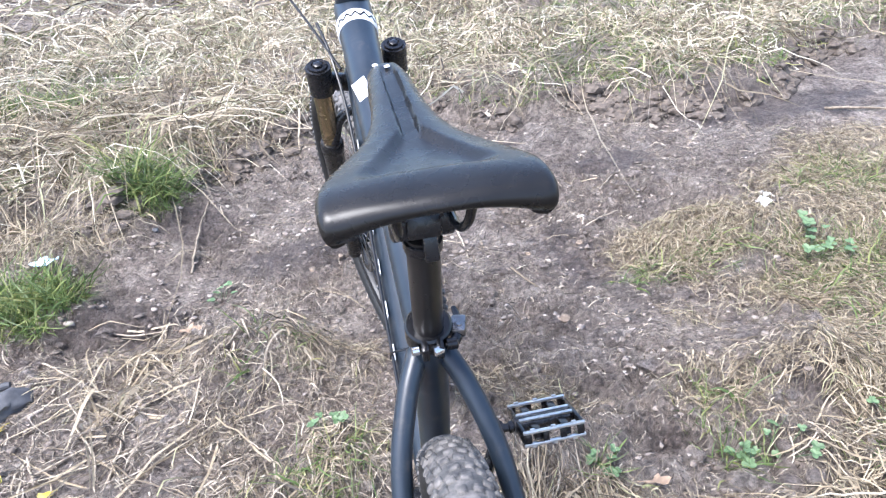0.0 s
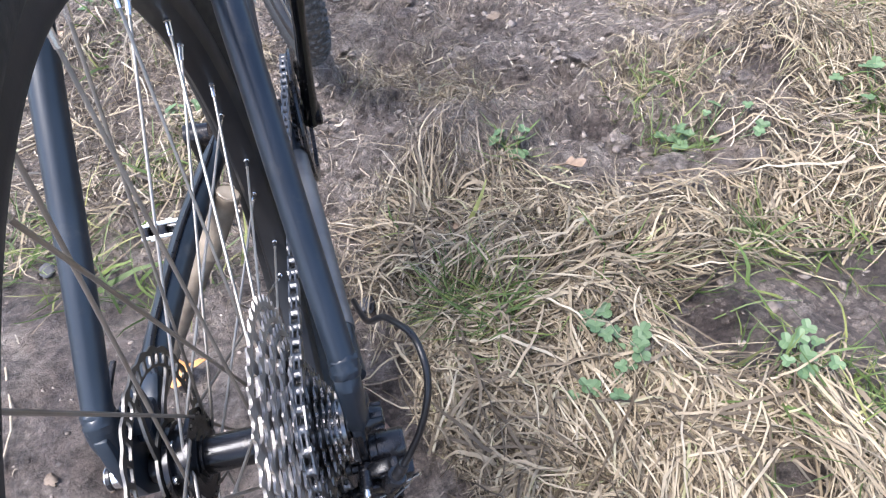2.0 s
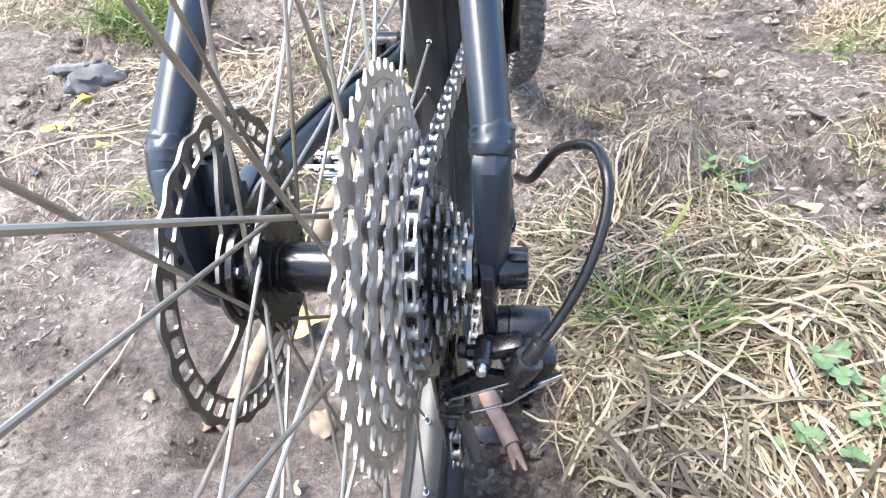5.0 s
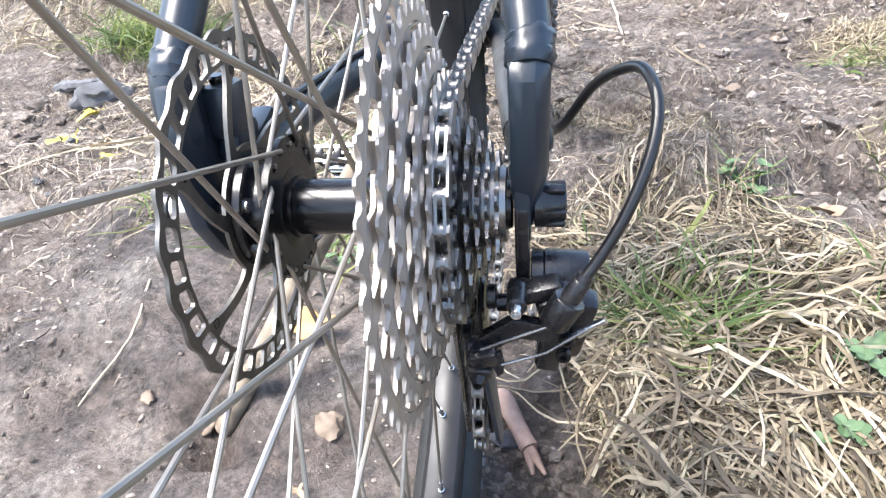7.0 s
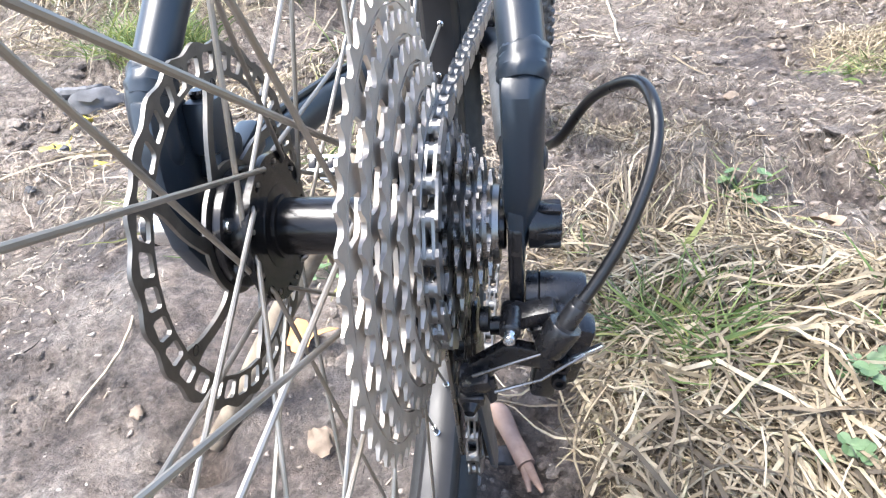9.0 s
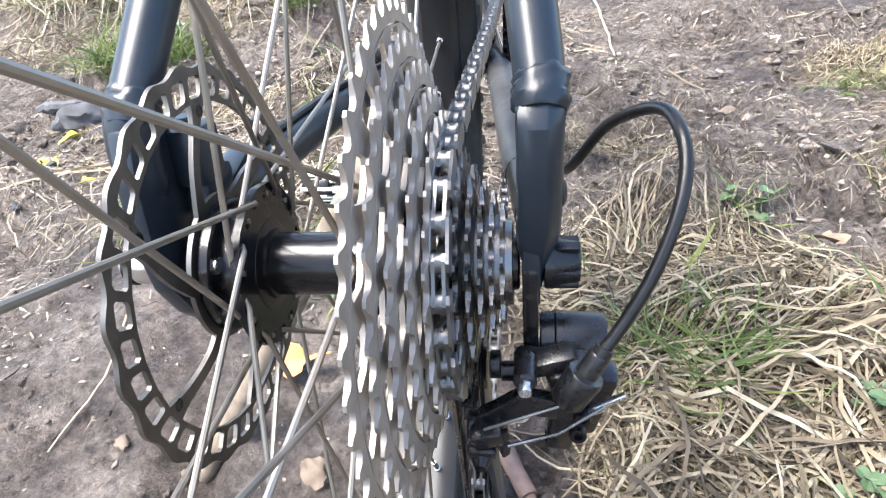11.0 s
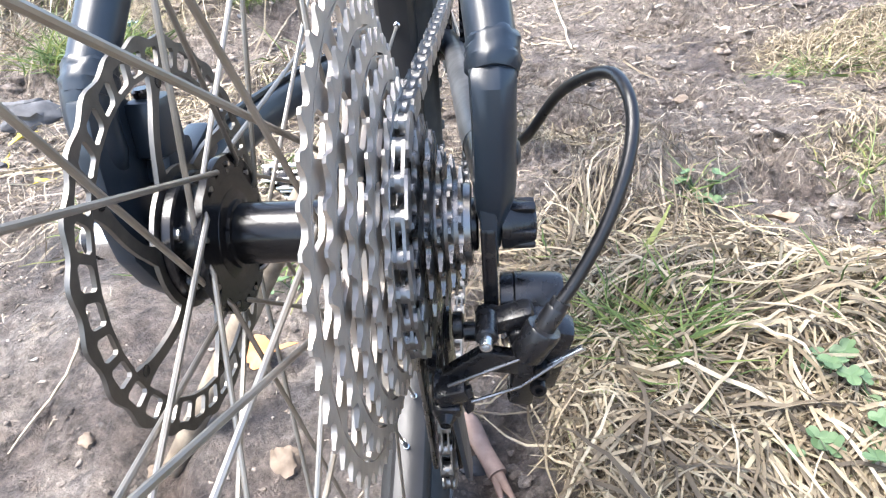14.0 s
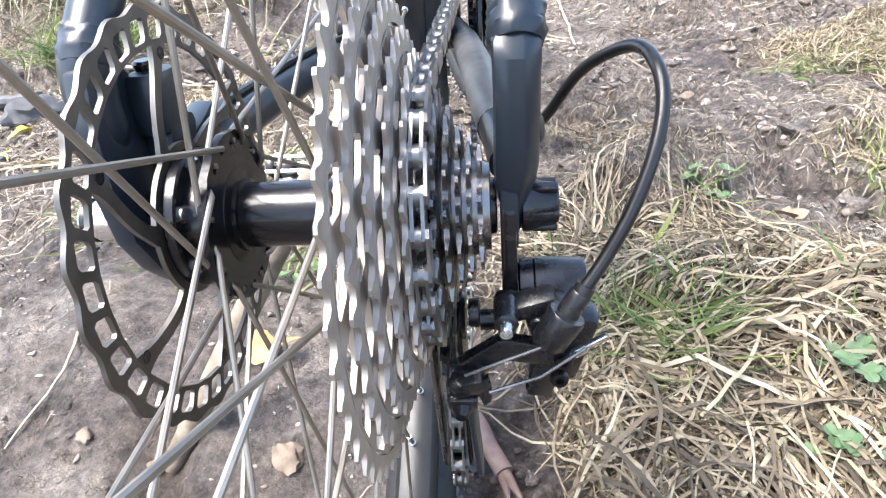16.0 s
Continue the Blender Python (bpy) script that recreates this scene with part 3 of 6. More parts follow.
    part("clamp_bolt", lathe([(-0.020, 0.0030), (-0.019, 0.0046), (-0.013, 0.0046), (-0.012, 0.0030)], 16, m=pose(0.0, 0.251, 0.744)), SILVER, bike)
    part("lever_pad", joined(block(0.015, 0.022, 0.011, 0.003, pose(0.0285, 0.270, 0.7485, 8, 0, -14)), lathe([(0, 0.0028), (0.0012, 0.0024)], 12, m=pose(0.0285, 0.266, 0.7535, 0, -90, 0))), GREASY, bike, "scratched grey clamp lever")
    part("clamp_barrel", lathe([(-0.0050, 0.0042), (-0.0045, 0.0052), (0.0045, 0.0052), (0.0050, 0.0042)], 16, m=pose(0.0035, 0.2445, 0.7455, 0, 0, 20)), SILVER, bike, "bright clamp barrel")
    for x in (-0.0075, 0.0065):
        part("clamp_ear", block(0.007, 0.014, 0.018, 0.002, pose(x, 0.250, 0.743, 15, 0, 0)), BLACK, bike)


def build_saddle():
    part("seatpost", tube([(0, 0.274, 0.735), (0, 0.2365, 0.875)], 0.0143, 24), POST, bike)
    # shell: stations from the tail to the nose: y, half width, height of the middle, height of the edge, depth of the skirt
    st = [(0.1195, 0.060, 0.9470, 0.9465, 0.003), (0.1150, 0.0665, 0.9500, 0.9490, 0.005), (0.1128, 0.0698, 0.9548, 0.9533, 0.007), (0.1138, 0.0715, 0.9605, 0.9585, 0.010), (0.1185, 0.0727, 0.9662, 0.9635, 0.013), (0.1280, 0.0733, 0.9702, 0.9668, 0.016), (0.1420, 0.0735, 0.9715, 0.9675, 0.018), (0.1560, 0.0715, 0.9700, 0.9660, 0.021), (0.172, 0.0670, 0.9680, 0.9635, 0.025),
          (0.197, 0.0570, 0.9650, 0.9600, 0.028), (0.222, 0.0445, 0.9640, 0.9580, 0.027), (0.250, 0.0335, 0.9645, 0.9570, 0.027), (0.285, 0.0262, 0.9660, 0.9575, 0.028), (0.330, 0.0222, 0.9690, 0.9590, 0.030),
          (0.375, 0.0205, 0.9715, 0.9600, 0.031), (0.400, 0.0170, 0.9690, 0.9580, 0.030), (0.411, 0.0100, 0.9620, 0.9550, 0.026)]
    fine = [tuple(v) for v in curve_points(st, 4)]
    N = 48
    bm, rows = bmesh.new(), []
    for y, w, zc, ze, sk in fine:
        row = []
        wide = 0.008 + 0.040 * min(1, max(0, (0.235 - y) / 0.075))
        depth = 0.0060 * min(1, max(0, (y - 0.148) / 0.016)) * min(1, max(0.25, (0.405 - y) / 0.03))
        for k in range(N + 1):
            u = -1 + 2 * k / N
            a, sg = abs(u), (1 if u >= 0 else -1)
            if a <= 0.76:
                t = a / 0.76
                px = w * t * 0.94
                q = min(1, max(0, 1.35 - px / wide * 1.35) / 0.45)
                row.append((px * sg, y - (0.003 * (1 - t) if y < 0.122 else 0), ze + (zc - ze) * (1 - t ** 2.6) - depth * q * q * (3 - 2 * q)))
            else:
                t = (a - 0.76) / 0.24
                row.append((w * (0.94 + 0.06 * math.sin(min(1, t * 1.6) * math.pi / 2) - 0.05 * t * t) * sg, y + (0.004 * t if y < 0.122 else 0), ze - 0.0015 - sk * t ** 1.5))
        if y < 0.141:
            # the tail arches up between its two lobes
            row = [(px, py, 0.9715 - (0.9715 - pz) * (0.62 + 0.38 * min(1, (abs(px) / 0.058) ** 2))) for px, py, pz in row]
        rows.append([bm.verts.new(p) for p in row])
    for a, b in zip(rows, rows[1:]):
        for k in range(N):
            bm.faces.new((a[k], a[k + 1], b[k + 1], b[k]))
    # the tail tucks under to its lower edge
    lo, hi = 6, N - 6
    edge = rows[0][lo:hi + 1]
    drop = [bm.verts.new((v.co.x, v.co.y + 0.0015, v.co.z - 0.0012)) for v in edge]
    low = [bm.verts.new((v.co.x * 0.98, v.co.y + 0.004, v.co.z - 0.0010)) for v in drop]
    for a, b in ((edge, drop), (drop, low)):
        for k in range(len(edge) - 1):
            bm.faces.new((a[k], a[k + 1], b[k + 1], b[k]))
    for side, e in ((rows[0][:lo + 1][::-1], 0), (rows[0][hi:], -1)):
        bm.faces.new([drop[e]] + side)
        bm.faces.new([low[e], drop[e], side[-1]])
    bm.faces.new(rows[-1][::-1])
    saddle = part("saddle", bm, SADDLE, bike, "worn black vinyl saddle with a raised tail", 50)
    base = bmesh.new()
    low = [[base.verts.new((u * w * 0.80, y + 0.012, ze - sk - 0.001 + 0.003 * abs(u))) for u in (-1, -0.5, 0, 0.5, 1)] for y, w, zc, ze, sk in st[6:-1]]
    for a, b in zip(low, low[1:]):
        for k in range(4):
            base.faces.new((a[k], a[k + 1], b[k + 1], b[k]))
    part("saddle_base", thickened_z(base, 0.006), SADDLE_BASE, saddle)
    for s in (-1, 1):
        part("saddle_rail", tube(curve_points([(s * 0.026, 0.150, 0.944), (s * 0.0235, 0.163, 0.920), (s * 0.022, 0.200, 0.900), (s * 0.022, 0.270, 0.900), (s * 0.015, 0.355, 0.930)]), 0.0035, 10), BLACK, saddle)
        part("rivet", lathe([(0, 0.003), (0.001, 0.0025), (0.0016, 0.001)], 10, m=pose(s * 0.005 - 0.004, 0.388 - 0.004 * s, 0.9685, 0, -90, 0)), DECAL, saddle, "small white scuff")
    clamp = part("saddle_clamp", joined(lathe([(-0.026, 0.014), (-0.024, 0.017), (0.024, 0.017), (0.026, 0.014)], 24, m=pose(0, 0.236, 0.890)), block(0.028, 0.030, 0.022, 0.004, pose(0, 0.230, 0.889, -15, 0, 0)), block(0.034, 0.010, 0.012, 0.003, pose(0, 0.224, 0.900, -15, 0, 0))), PLASTIC, bike)
    part("reflector_bracket", joined(block(0.012, 0.010, 0.026, 0.002, pose(0.004, 0.221, 0.872, -15, 0, 0)), lathe([(-0.006, 0.0150), (-0.005, 0.0165), (0.005, 0.0165), (0.006, 0.0150)], 24, m=along((0, 0.2390, 0.866), (0, 0.2425, 0.853)))), PLASTIC, clamp)


def thickened_z(bm, t):
    geo = bmesh.ops.extrude_face_region(bm, geom=bm.faces[:])
    bmesh.ops.translate(bm, vec=(0, 0, t), verts=[v for v in geo["geom"] if isinstance(v, bmesh.types.BMVert)])
    return bm


def tyre_mesh(rows, seed):
    """A knobbly tyre about the origin, in the plane x = 0."""
    rnd = random.Random(seed)
    RC, RT = 0.3350, 0.0262
    prof = []
    for k in range(25):
        a = radians(-146 + 292 * k / 24)
        prof.append((RT * 1.06 * math.sin(a), RC + RT * math.cos(a)))
    bm = lathe(prof, 144)
    for f in [f for f in bm.faces if len(f.verts) > 4]:
        bm.faces.remove(f)
    for f in bm.faces:
        c = f.calc_center_median()
        f.material_index = 1 if abs(math.atan2(c.x / 1.06, math.hypot(c.y, c.z) - RC)) > 0.98 else 0
    verts, faces = [], []

    def knob(phi, a, wx, wl, hh):
        # phi: round the wheel; a: round the section
        base = len(verts)
        for lift, sh in ((-0.0012, 1.06), (hh * 0.72, 0.94), (hh, 0.76)):
            for sx, sl in ((-1, -1), (1, -1), (1, 1), (-1, 1)):
                aa = a + sx * sh * wx / RT / 2
                r = RC + (RT + lift) * math.cos(aa)
                x = (RT * 1.06 + lift) * math.sin(aa)
                ph = phi + sl * sh * wl / 0.362 / 2
                verts.append((x, r * math.cos(ph), r * math.sin(ph)))
        b = base
        faces.append((b + 8, b + 9, b + 10, b + 11))
        for q in (b, b + 4):
            faces.extend([(q, q + 1, q + 5, q + 4), (q + 1, q + 2, q + 6, q + 5), (q + 2, q + 3, q + 7, q + 6), (q + 3, q, q + 4, q + 7)])

    for k in range(rows):
        p = 2 * math.pi * k / rows
        q = p + math.pi / rows
        j = lambda: rnd.uniform(0.86, 1.10)
        shift = 0.11 if k % 2 else -0.11
        for s in (-1, 1):
            knob(p + rnd.uniform(-0.002, 0.002), s * 0.235 + shift, 0.0086 * j(), 0.0092 * j(), 0.0026)
            knob(q, s * 0.70 - 0.35 * shift, 0.0082 * j(), 0.0100 * j(), 0.0028)
            knob(p + 0.006, s * (1.06 if k % 2 else 0.99), 0.0082 * j(), 0.0090 * j(), 0.0040)
    me = bpy.data.meshes.new("knobs")
    me.from_pydata(verts, [], faces)
    bm.from_mesh(me)
    bpy.data.meshes.remove(me)
    return bm


def rim_profile():
    return [(-0.0145, 0.3135), (-0.0155, 0.3130), (-0.0155, 0.3040), (-0.0145, 0.2990), (-0.0110, 0.2950), (-0.0040, 0.2930), (0.0040, 0.2930), (0.0110, 0.2950), (0.0145, 0.2990), (0.0155, 0.3040), (0.0155, 0.3130), (0.0145, 0.3135), (0.0125, 0.3060), (-0.0125, 0.3060)]


def spoke_set(rim, count, m, flanges, turn, lead):
    """Laces a wheel: flanges is a list of (x, radius of the holes, start degrees); lead: degrees from hub hole to rim hole."""
    per = count // 2
    step = 360 / per
    for side, (fx, fr, start) in enumerate(flanges):
        for k in range(per):
            h = radians(start + k * step)
            e = radians(start + k * step + (lead if k % 2 == 0 else -lead))
            out = -1 if fx < 0 else 1
            bow = 0.0022 * (1 if k % 2 == 0 else -1)
            p = Vector((fx - out * bow, fr * math.cos(h), fr * math.sin(h)))
            q = Vector((out * 0.002, 0.2945 * math.cos(e), 0.2945 * math.sin(e)))
            d = (q - p).normalized()
            n = q - d * 0.013
            s = part("spoke", moved(tube([Vector((fx + out * bow, p.y, p.z)), Vector((fx - out * bow * 0.4, p.y, p.z)) , p + d * 0.003, n], 0.00112, 8), m), STEEL, rim)
            part("spoke_nipple", moved(tube([n - d * 0.001, n + d * 0.009, n + d * 0.0095, q + d * 0.002], [0.0017, 0.0019, 0.0026, 0.0026], 8), m), SILVER, rim)


def build_rear_wheel():
    rim = part("rear_rim", lathe(rim_profile(), 120, True, AX), RIM, bike, "dark anodised rim laced with steel spokes", 30)
    part("rear_tyre", moved(tyre_mesh(118, 3), AX), RUBBER, bike, "knobbly black tyre caked with dry mud", 70).data.materials.append(SIDEWALL)
    hub = part("rear_hub", lathe([(-0.066, 0.0095), (-0.0655, 0.0105), (-0.056, 0.0105), (-0.0555, 0.019), (-0.0478, 0.019), (-0.047, 0.0205), (-0.0350, 0.0205), (-0.0345, 0.0195), (-0.0318, 0.0185), (-0.0310, 0.0142), (-0.0295, 0.0140), (-0.0290, 0.0127), (0.008, 0.0127), (0.012, 0.016), (0.016, 0.0175), (0.0555, 0.0175), (0.058, 0.012), (0.0665, 0.0105), (0.067, 0.0095)], 48, m=AX), BLACK, bike, "glossy black disc hub")
    for fx in (-0.0335, 0.0165):
        b = bmesh.new()
        slot_ring(b, 0.0245, 0.0330, 18, 0.74, 0.0030, 0, radians(88))
        ring(b, 0.012, 0.0245, 54)
        part("hub_flange", moved(thickened(b, 0.0030), AX @ Matrix.Translation((fx, 0, 0))), BLACK, hub, "drilled black spoke flange")
    spoke_set(rim, 36, AX, [(-0.0335, 0.029, 94), (0.0165, 0.029, 82)], 0, 60)
    # quick release
    part("axle_nut", joined(
        lathe([(0.076, 0.009), (0.0765, 0.0105), (0.080, 0.0105), (0.083, 0.0090), (0.0885, 0.0082), (0.0898, 0.0070), (0.0898, 0.004)], 10, m=AX),
        *[block(0.010, 0.004, 0.003, 0.0008, AX @ Matrix.Rotation(radians(a), 4, "X") @ Matrix.Translation((0.0845, 0, 0.0088))) for a in (20, 92, 164, 236, 308)]), PLASTIC, bike)
    q = part("quick_release", lathe([(-0.096, 0.004), (-0.0955, 0.0075), (-0.088, 0.0085), (-0.080, 0.0085), (-0.077, 0.0100), (-0.0755, 0.0095)], 28, m=AX), SILVER, bike, "polished quick release cam")
    part("cam_seal", lathe([(-0.0945, 0.0084), (-0.0940, 0.0089), (-0.0915, 0.0089), (-0.0910, 0.0084)], 28, m=AX), PLASTIC, q)
    part("lever", tube(curve_points([(-0.090, 0.002, 0.367), (-0.095, 0.02, 0.372), (-0.097, 0.05, 0.380), (-0.093, 0.078, 0.386)]), [0.006, 0.0065, 0.0065, 0.004], 12, side=0.55), BLACK, q)


def build_rotor():
    b = bmesh.new()
    slot_ring(b, 0.0655, 0.0768, 36, 0.27, 0.0017, -0.22, 0.1)
    # the scalloped rim outside the slots
    corner = [Vector(polar(0.0768, 0.1 + (k - 0.22) * math.pi / 18)) for k in range(37)]
    rim = [corner[k].lerp(corner[k + 1], i / 5) for k in range(36) for i in range(5)]
    scallop = [v.normalized() * (0.0789 + 0.0011 * math.cos(24 * (math.atan2(v.z, v.y) - radians(146)))) for v in rim]
    lo, hi = [b.verts.new(v) for v in rim], [b.verts.new(v) for v in scallop]
    for k in range(len(rim)):
        j = (k + 1) % len(rim)
        b.faces.new((lo[k], lo[j], hi[j], hi[k]))
    r = part("brake_rotor", moved(thickened(b, 0.0017), AX @ Matrix.Translation((-0.0525, 0, 0))), ROTOR, bike, "wavy steel disc brake rotor with slots")
    # six curved arms, each with a foot where it meets the ring
    for k in range(6):
        a0, arm = radians(79.5 + 60 * k), bmesh.new()
        for i in range(10):
            pts = []
            for t, w in ((i / 10, -1), ((i + 1) / 10, -1), ((i + 1) / 10, 1), (i / 10, 1)):
                q = 0.0285 + 0.0378 * t
                width = 0.0056 + 0.0050 * max(0, t - 0.76) / 0.24 + 0.0025 * max(0, 0.2 - t) / 0.2
                pts.append(polar(q, a0 + radians(26) * (1 - t) ** 1.3 + w * width / q / 2))
            arm.faces.new([arm.verts.new(p) for p in pts])
        am = part("rotor_arm", moved(thickened(arm, 0.0019), AX @ Matrix.Translation((-0.0525, 0, 0))), ROTOR, r)
        # a black disc laid on the foot draws the dark of a drilled hole
        part("arm_hole_disc", lathe([(-0.0513, 0.0013), (-0.0512, 0.0021), (-0.0514, 0.0024)], 14, m=AX @ Matrix.Translation(polar(0.0622, a0))), BLACK, am)
    inner = bmesh.new()
    ring(inner, 0.0205, 0.0298, 60)
    part("rotor_ring", moved(thickened(inner, 0.0019), AX @ Matrix.Translation((-0.0525, 0, 0))), ROTOR, r)
    part("rotor_carrier", lathe([(-0.0512, 0.0120), (-0.0512, 0.0262), (-0.0505, 0.0270), (-0.0470, 0.0270), (-0.0462, 0.0260)], 48, m=AX), BLACK, r)
    for k in range(6):
        a = k * math.pi / 3 + 0.5
        part("rotor_bolt", lathe([(-0.0515, 0.0033), (-0.0448, 0.0033), (-0.0442, 0.0026), (-0.0442, 0.0012)], 12, m=AX @ Matrix.Translation(polar(0.0215, a))), SILVER, r)
    # caliper, bolted to the stay
    c = part("brake_caliper", joined(
        block(0.014, 0.022, 0.024, 0.0035, pose(-0.0620, 0.0185, 0.4065, -6, 0, 0)),
        block(0.013, 0.024, 0.022, 0.004, pose(-0.0625, 0.022, 0.3900, -24, 0, 0)),
        block(0.012, 0.030, 0.016, 0.003, pose(-0.0620, 0.043, 0.3830, 12, 0, 0))), PAINT, bike, "black disc brake caliper")
    part("hose", tube(curve_points([(-0.062, 0.058, 0.380), (-0.070, 0.09, 0.378), (-0.068, 0.14, 0.3735), (-0.060, 0.23, 0.3645), (-0.045, 0.33, 0.3525)]), 0.0024, 8), HOUSING, c)
    part("caliper_bolt", lathe([(-0.003, 0.0035), (0.003, 0.0042), (0.004, 0.0032)], 12, m=pose(-0.062, 0.017, 0.4185, 0, -90, 0)), BLACK, c)


TEETH = (48, 42, 37, 32, 28, 24, 21, 18, 15, 13, 11)
COG0, PITCH = 0.0245, 0.00366


def build_cassette():
    body = part("cassette", lathe([(0.018, 0.0185), (0.0615, 0.0185), (0.0620, 0.0170), (0.0645, 0.0165), (0.0647, 0.0120)], 40, m=AX), GREASY, bike, "eleven-speed cassette, nickel large sprockets, oily small ones")
    for i, t in enumerate(TEETH):
        rp = t * 0.0127 / (2 * math.pi)
        b = bmesh.new()
        if i < 5:
            inner = TEETH[i + 1] * 0.0127 / (2 * math.pi) - 0.010
            toothed_ring(b, t, rp - 0.0070, 0.07 * i)
            slot_ring(b, max(inner, 0.03), rp - 0.0070, max(13, int(t * 0.44)), 0.40, 0.0017, 0.22, 0.13 * i)
        else:
            toothed_ring(b, t, rp - 0.0062, 0.11 * i)
            ring(b, 0.0165, rp - 0.0062, t * 2)
        cog = thickened(b, 0.00185)
        for v in cog.verts:
            if math.hypot(v.co.y, v.co.z) > rp + 0.0004:
                v.co.x *= 0.62
        part("sprocket", moved(cog, AX @ Matrix.Translation((COG0 + PITCH * i, 0, 0))), NICKEL if i < 5 else GREASY, body, "nickel plated sprocket with cut-outs" if i < 5 else "oily steel sprocket")
    # the light carriers that hold the large sprockets
    for i in (0, 2):
        for k in range(5):
            a = k * 2 * math.pi / 5 + 0.4 + 0.3 * i
            r1 = TEETH[i + 1] * 0.0127 / (2 * math.pi) - 0.008
            arm = solid_plate([(0, 0.017, -0.007), (0, r1 * 0.6, -0.0042), (0, r1, -0.0055), (0, r1, 0.0055), (0, r1 * 0.6, 0.0042), (0, 0.017, 0.007)], 0.0030, 0.0006)
            part("carrier_arm", moved(arm, AX @ Matrix.Translation((COG0 + PITCH * (i + 0.5), 0, 0)) @ Matrix.Rotation(a, 4, "X")), BLACK if i else NICKEL, body)


build_frame()
build_saddle()
build_rear_wheel()
build_rotor()
build_cassette()


BB = Vector((0, 0.402, 0.337))
RING_X = 0.0495
GUIDE, LOWER = Vector((0.0428, 0.016, 0.296)), Vector((0.0428, 0.030, 0.205))


def arc(c, r, a0, a1, x0, x1, n=24):
    return [Vector((x0 + (x1 - x0) * k / n, c[1] + r * math.cos(radians(a0 + (a1 - a0) * k / n)), c[2] + r * math.sin(radians(a0 + (a1 - a0) * k / n)))) for k in range(n + 1)]


def chain_line():
    cog = Vector((0.0428, 0, AZ))
    rc, rr = 24 * 0.0127 / (2 * math.pi), 32 * 0.0127 / (2 * math.pi)
    pts = arc(BB, rr, -88, 100, RING_X, RING_X, 40)
    pts += arc(cog, rc, 97, 300, cog.x, cog.x, 48)
    pts += arc(GUIDE, 0.0215, 110, -40, GUIDE.x, GUIDE.x, 18)
    pts += arc(LOWER, 0.0215, 165, 285, LOWER.x, LOWER.x, 18)
    return pts + [pts[0]]


def plate_pair(wide, gap, thick):
    """Two side plates of a chain link, half a pitch each way along y."""
    out = []
    for s in (-1, 1):
        pts = []
        h = 0.00635
        for c, a0, a1 in ((h, -115, 115), (-h, 65, 295)):
            for k in range(7):
                a = radians(a0 + (a1 - a0) * k / 6)
                pts.append((s * gap, c + wide * math.cos(a), wide * math.sin(a)))
        out.append(solid_plate(pts, thick))
    return out


def build_chain():
    line = chain_line()
    d = [0.0]
    for a, b in zip(line, line[1:]):
        d.append(d[-1] + (b - a).length)
    n = int(round(d[-1] / 0.0127 / 2)) * 2
    at = lambda s: Vector([float(np.interp(s % d[-1], d, [p[i] for p in line])) for i in range(3)])
    pins = [at(d[-1] * k / n) for k in range(n)]
    rollers = joined(*[lathe([(-0.0036, 0.0016), (-0.0036, 0.0018), (-0.0014, 0.0018), (-0.0014, 0.0039), (0.0014, 0.0039), (0.0014, 0.0018), (0.0036, 0.0018), (0.0036, 0.0016)], 10, m=Matrix.Translation(p)) for p in pins])
    chain = part("chain", rollers, CHAIN, bike, "oily steel roller chain")
    meshes = []
    for wide, gap in ((0.0045, 0.0029), (0.0042, 0.0017)):
        bm = joined(*plate_pair(wide, gap, 0.0012))
        ob = part("chain_link", bm, CHAIN, chain)
        meshes.append(ob.data)
        bpy.data.objects.remove(ob)
    for k in range(n):
        p, q = pins[k], pins[(k + 1) % n]
        t = (q - p).normalized()
        ax = (Vector((1, 0, 0)) - t * t.x).normalized()
        m = Matrix((ax, t, ax.cross(t))).transposed().to_4x4()
        m.translation = (p + q) / 2
        shared("chain_link", meshes[k % 2], chain, m)


def build_cranks():
    ringm = bmesh.new()
    toothed_ring(ringm, 32, 0.0565)
    slot_ring(ringm, 0.040, 0.0565, 16, 0.5, 0.003)
    ring(ringm, 0.018, 0.040, 64)
    part("chainring", moved(thickened(ringm, 0.0035), Matrix.Translation(BB + Vector((RING_X, 0, 0)))), BLACK, bike)
    part("chain_guard", moved(lathe([(0.0545, 0.060), (0.0545, 0.0745), (0.0560, 0.0755), (0.0585, 0.0745), (0.0590, 0.060)], 64, True), Matrix.Translation(BB)), PLASTIC, bike)
    tip = Vector((0, -0.045, 0.166))
    for s, d in ((1, tip), (-1, -tip)):
        a, b = BB + Vector((s * 0.064, 0, 0)), BB + d + Vector((s * 0.083, 0, 0))
        crank = part("crank_arm", joined(
            tube([a - d * 0.05, a, a.lerp(b, 0.3), a.lerp(b, 0.75), b, b + d * 0.045], [0.013, 0.0155, 0.0125, 0.0105, 0.0120, 0.0095], 14, side=0.62, up=d.normalized().cross(Vector((1, 0, 0)))),
            lathe([(-0.016, 0.012), (0.010, 0.0135), (0.012, 0.010)] if s > 0 else [(-0.012, 0.010), (-0.010, 0.0135), (0.016, 0.012)], 24, m=Matrix.Translation(a))), BLACK, bike)
        build_pedal(crank, b, s, -20 if s > 0 else -41)


